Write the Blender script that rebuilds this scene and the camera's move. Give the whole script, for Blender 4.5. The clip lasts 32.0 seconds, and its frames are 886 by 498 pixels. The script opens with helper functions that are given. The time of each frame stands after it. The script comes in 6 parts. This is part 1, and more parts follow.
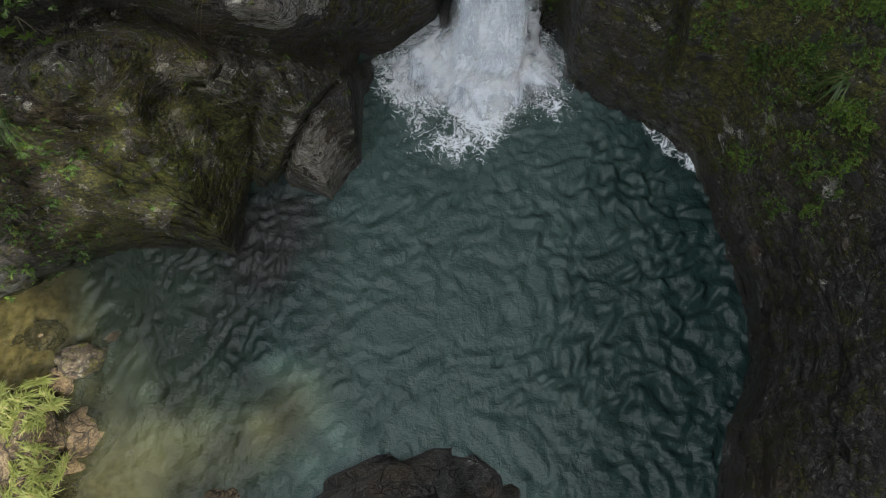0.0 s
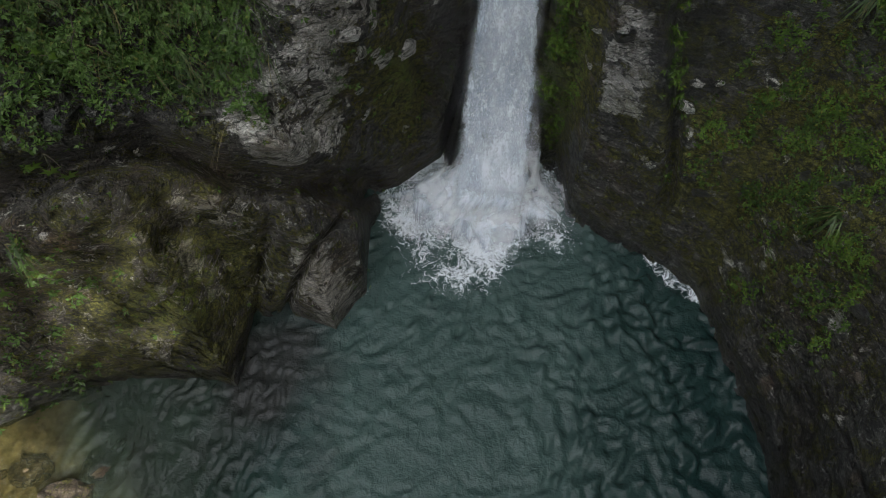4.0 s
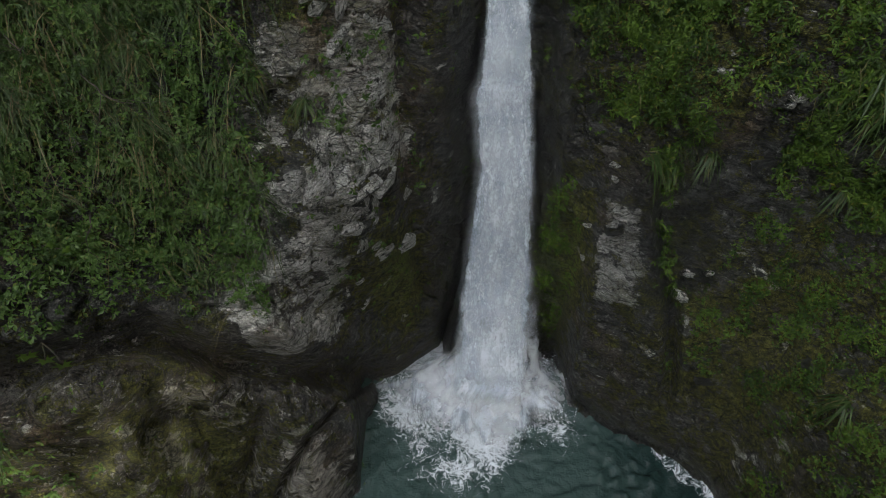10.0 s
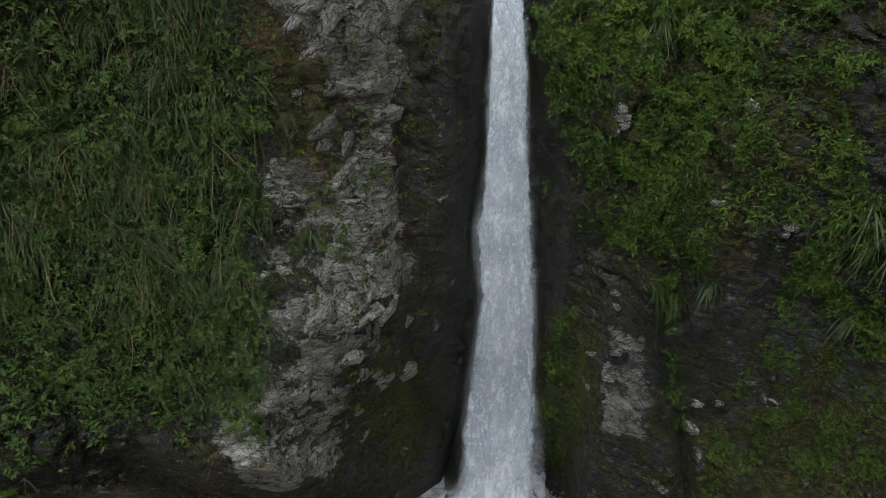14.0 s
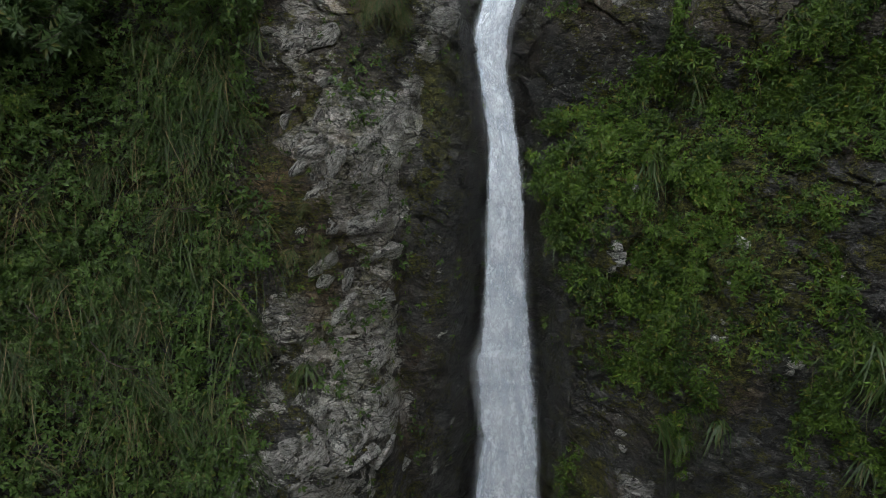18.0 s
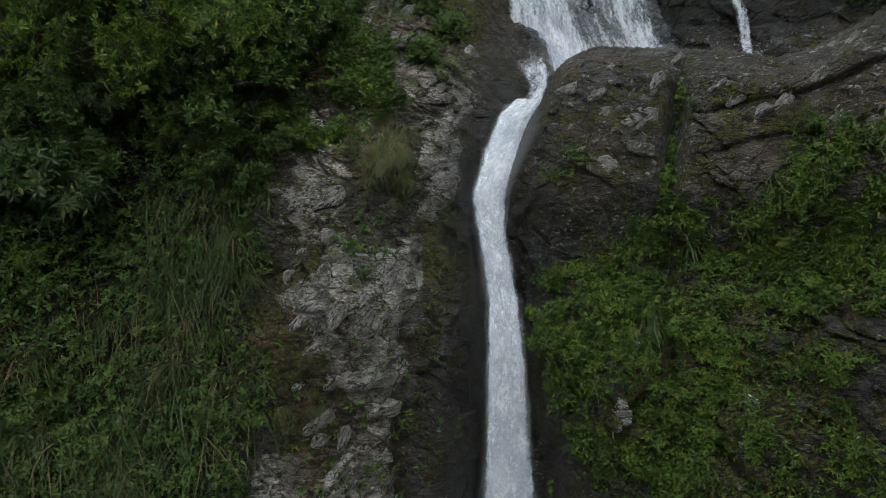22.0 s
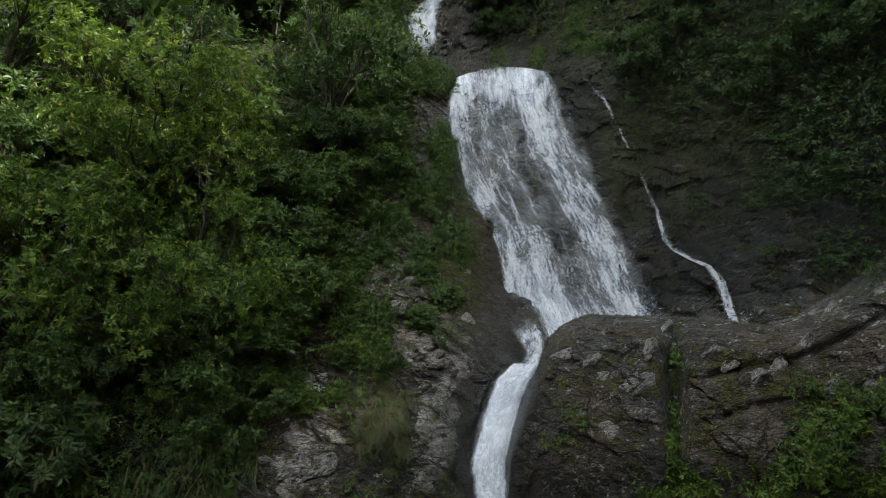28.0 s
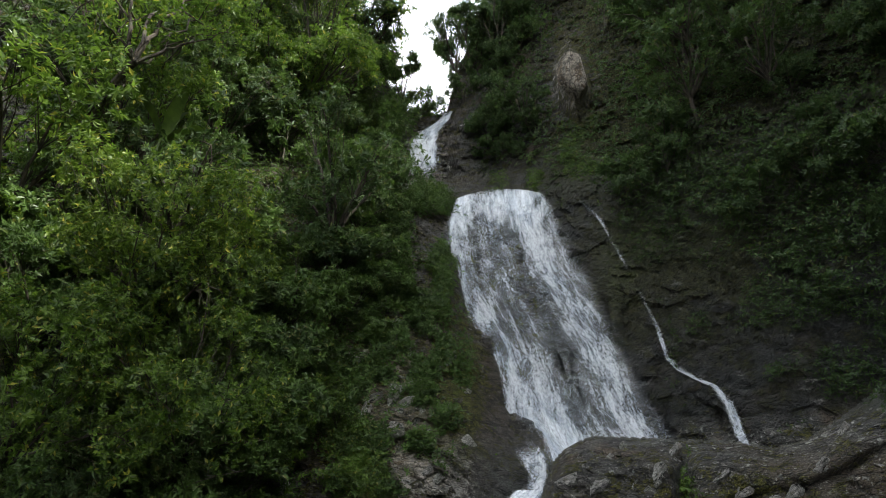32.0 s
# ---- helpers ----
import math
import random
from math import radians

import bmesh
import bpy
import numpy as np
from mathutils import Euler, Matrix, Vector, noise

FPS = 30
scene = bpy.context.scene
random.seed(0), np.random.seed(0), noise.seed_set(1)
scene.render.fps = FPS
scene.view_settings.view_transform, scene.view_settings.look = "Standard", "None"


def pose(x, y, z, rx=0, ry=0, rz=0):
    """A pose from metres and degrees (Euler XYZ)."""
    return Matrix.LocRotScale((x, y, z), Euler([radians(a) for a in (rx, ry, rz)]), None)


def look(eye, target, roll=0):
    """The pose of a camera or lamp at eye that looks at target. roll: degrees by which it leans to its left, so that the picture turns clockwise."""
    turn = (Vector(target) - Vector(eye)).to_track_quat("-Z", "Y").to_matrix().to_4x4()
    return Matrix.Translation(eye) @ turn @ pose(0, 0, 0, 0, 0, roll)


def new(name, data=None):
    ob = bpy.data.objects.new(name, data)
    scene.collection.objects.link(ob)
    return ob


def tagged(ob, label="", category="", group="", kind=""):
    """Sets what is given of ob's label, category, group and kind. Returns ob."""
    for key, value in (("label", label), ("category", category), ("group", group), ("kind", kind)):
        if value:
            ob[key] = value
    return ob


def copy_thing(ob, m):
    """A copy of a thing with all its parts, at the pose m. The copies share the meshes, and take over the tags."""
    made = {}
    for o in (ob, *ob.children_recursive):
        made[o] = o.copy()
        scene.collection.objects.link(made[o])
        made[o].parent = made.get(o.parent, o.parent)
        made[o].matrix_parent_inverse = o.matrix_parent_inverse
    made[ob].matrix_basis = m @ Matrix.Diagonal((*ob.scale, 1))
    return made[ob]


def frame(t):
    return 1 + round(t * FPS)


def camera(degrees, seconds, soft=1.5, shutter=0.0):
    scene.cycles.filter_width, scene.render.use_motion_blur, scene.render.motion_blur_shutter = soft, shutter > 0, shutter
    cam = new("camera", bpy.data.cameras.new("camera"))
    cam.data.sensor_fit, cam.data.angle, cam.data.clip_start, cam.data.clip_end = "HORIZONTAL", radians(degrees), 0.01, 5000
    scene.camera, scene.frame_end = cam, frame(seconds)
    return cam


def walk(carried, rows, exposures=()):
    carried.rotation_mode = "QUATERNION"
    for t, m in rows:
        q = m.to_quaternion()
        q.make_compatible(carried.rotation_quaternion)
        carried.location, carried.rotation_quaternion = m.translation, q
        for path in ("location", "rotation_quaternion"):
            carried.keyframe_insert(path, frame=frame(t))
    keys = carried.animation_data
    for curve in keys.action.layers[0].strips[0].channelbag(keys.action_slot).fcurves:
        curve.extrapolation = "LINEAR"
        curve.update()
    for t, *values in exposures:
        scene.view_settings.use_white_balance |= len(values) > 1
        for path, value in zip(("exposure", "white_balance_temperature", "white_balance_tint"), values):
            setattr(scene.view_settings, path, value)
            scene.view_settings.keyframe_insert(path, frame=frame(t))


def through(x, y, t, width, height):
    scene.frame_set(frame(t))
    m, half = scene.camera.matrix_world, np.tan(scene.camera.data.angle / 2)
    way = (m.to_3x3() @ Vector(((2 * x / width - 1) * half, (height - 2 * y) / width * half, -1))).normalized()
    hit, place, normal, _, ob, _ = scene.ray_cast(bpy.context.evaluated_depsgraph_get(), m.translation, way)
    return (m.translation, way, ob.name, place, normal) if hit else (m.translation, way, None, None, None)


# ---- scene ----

# A drone hovers 15 m over a plunge pool and tilts its camera from the pool up to the sky.
cam = camera(68.94, 32.0, soft=0.5)
EYE = (0.0, 0.0, 15.0)
# seconds, pitch, yaw, roll
PATH = [
    (0.0, -68.0, 0.0, 0.0), (1.0, -65.14, -0.04, -0.03), (2.0, -62.24, -0.21, -0.11), (3.0, -59.33, -0.51, -0.22),
    (3.5, -57.89, -0.63, -0.27), (5.5, -52.29, -0.7, -0.31), (6.0, -50.92, -0.69, -0.31), (7.0, -48.15, -0.66, -0.3),
    (8.0, -45.38, -0.6, -0.29), (9.0, -42.59, -0.52, -0.27), (10.0, -39.86, -0.37, -0.2), (11.0, -37.03, -0.31, -0.21),
    (12.0, -34.12, -0.36, -0.21), (13.0, -31.36, -0.41, -0.26), (14.0, -28.56, -0.5, -0.28), (14.5, -27.15, -0.5, -0.27),
    (16.5, -21.23, -0.44, -0.22), (17.0, -19.7, -0.39, -0.18), (18.0, -16.55, -0.35, -0.15), (19.0, -13.19, -0.26, -0.06),
    (20.0, -9.62, -0.41, -0.06), (21.0, -6.22, -0.42, -0.06), (22.0, -2.84, -0.34, -0.01), (23.0, 0.55, -0.31, 0.02),
    (24.0, 4.05, -0.16, 0.05), (24.5, 5.85, -0.08, 0.05), (26.5, 13.84, -0.09, 0.09), (27.0, 15.93, -0.11, 0.1),
    (27.5, 18.13, -0.12, 0.07), (28.0, 20.33, -0.13, 0.07), (28.5, 22.54, -0.14, 0.07), (29.0, 24.15, -0.18, 0.08),
    (29.5, 25.35, -0.25, 0.1), (30.0, 26.37, -0.29, 0.1), (30.5, 27.41, -0.27, 0.11), (31.0, 28.55, -0.22, 0.12),
    (32.0, 30.75, -0.13, 0.13)]


def gimbal(p, yaw, roll):
    right = Vector((math.cos(radians(yaw)), -math.sin(radians(yaw)), 0))
    way = Vector((math.sin(radians(yaw)) * math.cos(radians(p)), math.cos(radians(yaw)) * math.cos(radians(p)), math.sin(radians(p))))
    up = right.cross(way)
    m = Matrix((right, up, -way)).transposed().to_4x4()
    return Matrix.Translation(EYE) @ m @ pose(0, 0, 0, 0, 0, roll)


# the picture darkens as the bright sky comes into view
walk(cam, [(t, gimbal(p, yaw, roll)) for t, p, yaw, roll in PATH], [(0.0, 1.46), (12.0, 1.41), (18.0, 1.47), (22.0, 1.40), (25.0, 1.33), (28.0, 1.28), (32.0, 1.30)])

# ---- light: bright overcast sky, sun through gaps in the added shade canopy ----
SUN_EL, SUN_AZ = 45.0, 130.0      # azimuth clockwise from +y
world = bpy.data.worlds.new("world")
scene.world = world
world.use_nodes = True
wn = world.node_tree.nodes
sky = wn.new("ShaderNodeTexSky")
sky.sky_type, sky.sun_disc = "NISHITA", False
sky.sun_elevation, sky.sun_rotation = radians(SUN_EL), radians(SUN_AZ)
sky.air_density, sky.dust_density, sky.ozone_density = 1.0, 6.0, 1.0
cloud = wn.new("ShaderNodeMix")      # thin bright overcast over the blue
cloud.data_type = "RGBA"
cloud.inputs[0].default_value = 0.7
cloud.inputs[7].default_value = (9.0, 9.4, 9.8, 1)
world.node_tree.links.new(sky.outputs[0], cloud.inputs[6])
world.node_tree.links.new(cloud.outputs[2], wn["Background"].inputs[0])
wn["Background"].inputs[1].default_value = 0.13
sun_way = Vector((math.sin(radians(SUN_AZ)) * math.cos(radians(SUN_EL)), math.cos(radians(SUN_AZ)) * math.cos(radians(SUN_EL)), math.sin(radians(SUN_EL))))
sun = new("sun", bpy.data.lights.new("sun", "SUN"))
sun.data.energy, sun.data.angle, sun.data.color = 3.5, radians(0.6), (1.0, 0.965, 0.89)
sun.matrix_world = look(tuple(sun_way * 80), (0, 0, 0))

# ---- materials ----
class Mat:
    """A node material with short calls."""
    def __init__(self, name, rough=0.7, color=(0.3, 0.3, 0.3), metal=0.0, spec=0.5):
        self.m = bpy.data.materials.new(name)
        self.m.use_nodes = True
        self.n, self.l = self.m.node_tree.nodes, self.m.node_tree.links
        self.b, self.out = self.n["Principled BSDF"], self.n["Material Output"]
        self.b.inputs["Base Color"].default_value = (*color, 1)
        self.b.inputs["Roughness"].default_value = rough
        self.b.inputs["Metallic"].default_value = metal
        self.b.inputs["Specular IOR Level"].default_value = spec

    def node(self, kind, **kw):
        nd = self.n.new(kind)
        for k, v in kw.items():
            if k in nd.inputs:
                self.put(nd.inputs[k], v)
        return nd

    def put(self, socket, v):
        if isinstance(v, bpy.types.NodeSocket):
            self.l.new(v, socket)
        elif isinstance(v, tuple) and len(v) == 3 and socket.type == "RGBA":
            socket.default_value = (*v, 1)
        else:
            socket.default_value = v

    def attr(self, name):
        nd = self.n.new("ShaderNodeAttribute")
        nd.attribute_name = name
        return nd.outputs["Fac"]

    def coords(self, scale=(1, 1, 1), turn=(0, 0, 0), kind="Object"):
        tc, mp = self.n.new("ShaderNodeTexCoord"), self.n.new("ShaderNodeMapping")
        mp.inputs["Scale"].default_value, mp.inputs["Rotation"].default_value = scale, [radians(a) for a in turn]
        self.l.new(tc.outputs[kind], mp.inputs["Vector"])
        return mp.outputs[0]

    def noise(self, scale, detail=4, rough=0.55, vec=None, distort=0.0):
        nd = self.node("ShaderNodeTexNoise", Scale=scale, Detail=detail, Roughness=rough, Distortion=distort)
        self.l.new(vec if vec is not None else self.coords(), nd.inputs["Vector"])
        return nd.outputs["Fac"]

    def voronoi(self, scale, feature="F1", vec=None, out="Distance"):
        nd = self.node("ShaderNodeTexVoronoi", Scale=scale)
        nd.feature = feature
        self.l.new(vec if vec is not None else self.coords(), nd.inputs["Vector"])
        return nd.outputs[out]

    def ramp(self, fac, a, b, lo=0.0, hi=1.0):
        nd = self.node("ShaderNodeMapRange", Value=fac)
        nd.interpolation_type = "SMOOTHSTEP"
        for k, v in (("From Min", a), ("From Max", b), ("To Min", lo), ("To Max", hi)):
            nd.inputs[k].default_value = v
        return nd.outputs[0]

    def math(self, op, a, b=0.0):
        nd = self.n.new("ShaderNodeMath")
        nd.operation = op
        self.put(nd.inputs[0], a), self.put(nd.inputs[1], b)
        return nd.outputs[0]

    def mix(self, fac, a, b, blend="MIX"):
        nd = self.n.new("ShaderNodeMix")
        nd.data_type, nd.blend_type = "RGBA", blend
        self.put(nd.inputs[0], fac), self.put(nd.inputs[6], a), self.put(nd.inputs[7], b)
        return nd.outputs[2]

    def bump(self, height, strength=0.5, dist=0.05, normal=None):
        nd = self.node("ShaderNodeBump", Strength=strength, Distance=dist, Height=height)
        if normal is not None:
            self.l.new(normal, nd.inputs["Normal"])
        return nd.outputs[0]

    def set(self, **kw):
        for k, v in kw.items():
            self.put(self.b.inputs[k.replace("_", " ")], v)
        return self


def rock_material():
    """Dark schist: foliated, cracked, with pale lichen-grey faces, ochre stains, moss, and wet sheen."""
    m = Mat("cliff_rock")
    grain = m.coords((0.8, 1.0, 2.6), (25, 38, 0))
    big, mid, fine = m.noise(0.55, 3), m.noise(3.0, 7, 0.66, grain), m.noise(13, 6, 0.72, grain)
    speck = m.noise(55, 4, 0.8)
    # joints: bent planes along the dip, and shorter ones across it
    bend = m.node("ShaderNodeVectorMath")
    bend.operation = "ADD"
    wob = m.node("ShaderNodeTexNoise", Scale=1.6, Detail=4.0)
    m.l.new(m.coords(), wob.inputs["Vector"])
    m.l.new(m.coords((0.75, 1.0, 2.3), (20, 40, 10)), bend.inputs[0]), m.l.new(wob.outputs["Color"], bend.inputs[1])
    joint = m.voronoi(1.5, "DISTANCE_TO_EDGE", bend.outputs[0])
    chip = m.voronoi(4.2, "DISTANCE_TO_EDGE", bend.outputs[0])
    split = m.math("ABSOLUTE", m.math("SUBTRACT", m.noise(2.6, 6, 0.6, m.coords((0.45, 1.0, 2.6), (15, 42, 0)), 0.4), 0.5))
    seen = m.ramp(m.noise(1.3, 3), 0.4, 0.6)
    crack = m.math("MULTIPLY", m.ramp(joint, 0.0, 0.045), m.math("SUBTRACT", 1.0, m.math("MULTIPLY", m.ramp(chip, 0.0, 0.06, 0.75, 0.0), seen)))
    crack = m.math("MULTIPLY", crack, m.ramp(split, 0.0, 0.016, 0.25, 1.0))
    tone = m.math("ADD", m.math("MULTIPLY", mid, 0.6), m.math("MULTIPLY", fine, 0.4))
    dark = m.mix(m.ramp(tone, 0.40, 0.60), (0.020, 0.019, 0.018), (0.130, 0.126, 0.114))
    dark = m.mix(m.ramp(big, 0.45, 0.65, 0, 0.7), dark, m.mix(m.ramp(fine, 0.35, 0.65), (0.040, 0.032, 0.022), (0.13, 0.10, 0.066)))
    pale = m.mix(m.ramp(tone, 0.36, 0.62), (0.22, 0.212, 0.188), (0.66, 0.635, 0.58))
    pale = m.mix(m.ramp(m.attr("pale"), 0.7, 1.05), pale, m.mix(m.ramp(tone, 0.36, 0.60), (0.34, 0.33, 0.30), (0.80, 0.78, 0.73)))
    blotch = m.math("ADD", m.math("MULTIPLY", m.noise(2.1, 7, 0.66, m.coords((0.8, 1.0, 1.5), (15, 40, 0)), 0.3), 0.75), m.math("MULTIPLY", fine, 0.25))
    patch = m.math("MULTIPLY", m.math("SUBTRACT", m.noise(0.95, 3, 0.6, m.coords((1.3, 1, 0.7), (0, 20, 0))), 0.5), 1.3)
    palefac = m.ramp(m.math("ADD", m.math("ADD", m.attr("pale"), patch), m.math("MULTIPLY", m.math("SUBTRACT", blotch, 0.5), 2.4)), 0.47, 0.56)
    col = m.mix(palefac, dark, pale)
    lichen = m.ramp(m.math("ADD", m.noise(8.0, 3, 0.5), m.math("MULTIPLY", m.math("SUBTRACT", speck, 0.5), 0.16)), 0.62, 0.66)
    lichen = m.math("MAXIMUM", lichen, m.math("MULTIPLY", m.ramp(m.noise(24, 4, 0.7), 0.60, 0.66), 0.8))
    col = m.mix(m.math("MULTIPLY", lichen, m.math("MAXIMUM", m.attr("lichen"), m.ramp(m.attr("pale"), 0.05, 0.5, 0.20, 0.85))), col, (0.46, 0.46, 0.42))
    ochre = m.math("MULTIPLY", m.ramp(m.noise(0.8, 4), 0.58, 0.72), 0.5)
    col = m.mix(ochre, col, (0.17, 0.105, 0.052))
    col = m.mix(m.math("MULTIPLY", m.attr("rust"), 0.85), col, m.mix(m.ramp(tone, 0.4, 0.6), (0.075, 0.046, 0.020), (0.27, 0.18, 0.075)))
    mossn = m.math("ADD", m.noise(2.2, 7, 0.72), m.math("MULTIPLY", m.math("SUBTRACT", fine, 0.5), 0.7))
    mossfac = m.ramp(m.math("ADD", m.attr("moss"), m.math("MULTIPLY", m.math("SUBTRACT", mossn, 0.5), 2.6)), 0.48, 0.60)
    moss = m.mix(m.ramp(m.math("ADD", m.math("MULTIPLY", m.noise(9, 4), 0.5), m.math("MULTIPLY", speck, 0.5)), 0.38, 0.62), (0.022, 0.025, 0.006), (0.145, 0.140, 0.026))
    moss = m.mix(m.math("MULTIPLY", m.ramp(m.attr("moss"), 0.75, 1.15), m.ramp(m.noise(3.5, 5, 0.7), 0.42, 0.58)), moss, m.mix(m.ramp(speck, 0.35, 0.65), (0.055, 0.075, 0.008), (0.175, 0.215, 0.028)))
    col = m.mix(m.math("MULTIPLY", mossfac, m.ramp(palefac, 0.0, 1.0, 1.0, 0.55)), col, moss)
    col = m.mix(m.math("MULTIPLY", m.ramp(speck, 0.62, 0.70), 0.5), col, m.mix(0.5, col, (0.25, 0.24, 0.2)))
    grit = m.ramp(m.math("ADD", m.math("MULTIPLY", speck, 0.6), m.math("MULTIPLY", m.noise(24, 5, 0.75), 0.4)), 0.36, 0.64, 0.42, 1.6)
    col = m.mix(1.0, col, m.node("ShaderNodeCombineXYZ", X=grit, Y=grit, Z=grit).outputs[0], "MULTIPLY")
    wet = m.attr("wet")
    col = m.mix(m.math("MULTIPLY", wet, 0.7), col, m.mix(0.68, col, (0.014, 0.018, 0.021)))
    # shade painted into the rock colour, nearly black
    col = m.mix(m.math("MULTIPLY", m.attr("painted_shade"), 0.55), col, (0.011, 0.014, 0.015))
    col = m.mix(m.math("MULTIPLY", m.math("SUBTRACT", 1.0, crack), 0.8), col, (0.012, 0.011, 0.010))
    hgt = m.math("ADD", m.math("MULTIPLY", mid, 0.6), m.math("ADD", m.math("MULTIPLY", fine, 0.7), m.math("MULTIPLY", crack, 0.45)))
    hgt = m.math("ADD", hgt, m.math("MULTIPLY", m.math("MULTIPLY", speck, mossfac), 0.25))
    rough = m.mix(wet, m.mix(mossfac, (0.75, 0.75, 0.75), (0.95, 0.95, 0.95)), (0.33, 0.33, 0.33))
    m.set(Base_Color=col, Roughness=rough, Normal=m.bump(hgt, 1.0, 0.12), Specular_IOR_Level=m.math("SUBTRACT", 0.5, m.math("MULTIPLY", m.attr("painted_shade"), 0.25)))
    return m.m


def leaf_material(name, a, b, c, rough=0.5, through=0.35):
    """Leaves: two greens and a rarer third tint, chosen leaf by leaf; some daylight passes through the blade."""
    m = Mat(name, rough, spec=0.42)
    g = m.n.new("ShaderNodeNewGeometry")
    r = g.outputs["Random Per Island"]
    patch = m.noise(1.9, 4, 0.6)
    col = m.mix(m.math("ADD", m.math("MULTIPLY", m.math("POWER", r, 1.4), 0.6), m.ramp(patch, 0.36, 0.64, -0.12, 0.45)), a, b)
    col = m.mix(m.ramp(r, 0.93, 0.97), col, c)
    col = m.mix(m.ramp(m.noise(45, 3), 0.3, 0.7, 0.0, 0.3), col, m.mix(0.5, col, (0.01, 0.015, 0.005)))
    m.set(Base_Color=col)
    tr = m.node("ShaderNodeBsdfTranslucent", Color=m.mix(0.4, col, (0.17, 0.30, 0.035)))
    mx = m.node("ShaderNodeMixShader", Fac=through)
    m.l.new(m.b.outputs[0], mx.inputs[1]), m.l.new(tr.outputs[0], mx.inputs[2])
    m.l.new(mx.outputs[0], m.out.inputs["Surface"])
    return m.m


def bark_material():
    m = Mat("bark", 0.9)
    n = m.noise(9, 5, 0.65, m.coords((1, 1, 0.25)))
    col = m.mix(m.ramp(n, 0.35, 0.65), (0.016, 0.013, 0.010), (0.085, 0.070, 0.052))
    col = m.mix(m.ramp(m.noise(2.5, 4), 0.5, 0.65, 0, 0.6), col, (0.06, 0.075, 0.03))
    return m.set(Base_Color=col, Normal=m.bump(n, 0.6, 0.02)).m


def fall_material():
    """White water: opaque where it is dense, torn along the flow at the edges. u runs across, v along in metres."""
    m = Mat("white_water", 0.7, (0.80, 0.84, 0.88), spec=0.2)
    u, v, dense = m.attr("u"), m.attr("v"), m.attr("dense")

    def flow(stretch, off):
        return m.node("ShaderNodeCombineXYZ", X=u, Y=m.math("MULTIPLY", v, stretch), Z=m.math("ADD", m.attr("layer"), off)).outputs[0]
    streak = m.noise(5.5, 8, 0.66, flow(0.16, 0.0), 0.35)
    lump = m.noise(1.6, 5, 0.6, flow(0.4, 3.0), 0.6)
    drops = m.noise(21, 5, 0.8, flow(0.42, 7.0), 0.5)
    s = m.math("ADD", m.math("MULTIPLY", streak, 0.40), m.math("ADD", m.math("MULTIPLY", lump, 0.18), m.math("MULTIPLY", drops, 0.42)))
    fac = m.ramp(m.math("ADD", m.math("MULTIPLY", m.math("SUBTRACT", s, 0.5), 2.0), m.math("MULTIPLY", m.math("SUBTRACT", dense, 0.5), 0.72)), -0.22, 0.26)
    col = m.mix(m.ramp(m.math("ADD", m.math("MULTIPLY", streak, 0.5), m.math("MULTIPLY", lump, 0.5)), 0.40, 0.58), (0.46, 0.52, 0.59), (0.78, 0.82, 0.86))
    col = m.mix(m.ramp(dense, 0.8, 1.3, 0.0, 0.8), col, (0.86, 0.88, 0.90))
    fac = m.math("MULTIPLY", fac, m.ramp(dense, 0.2, 0.9, 0.42, 1.0))
    m.set(Base_Color=col, Alpha=fac, Normal=m.bump(s, 0.15, 0.05))
    return m.m


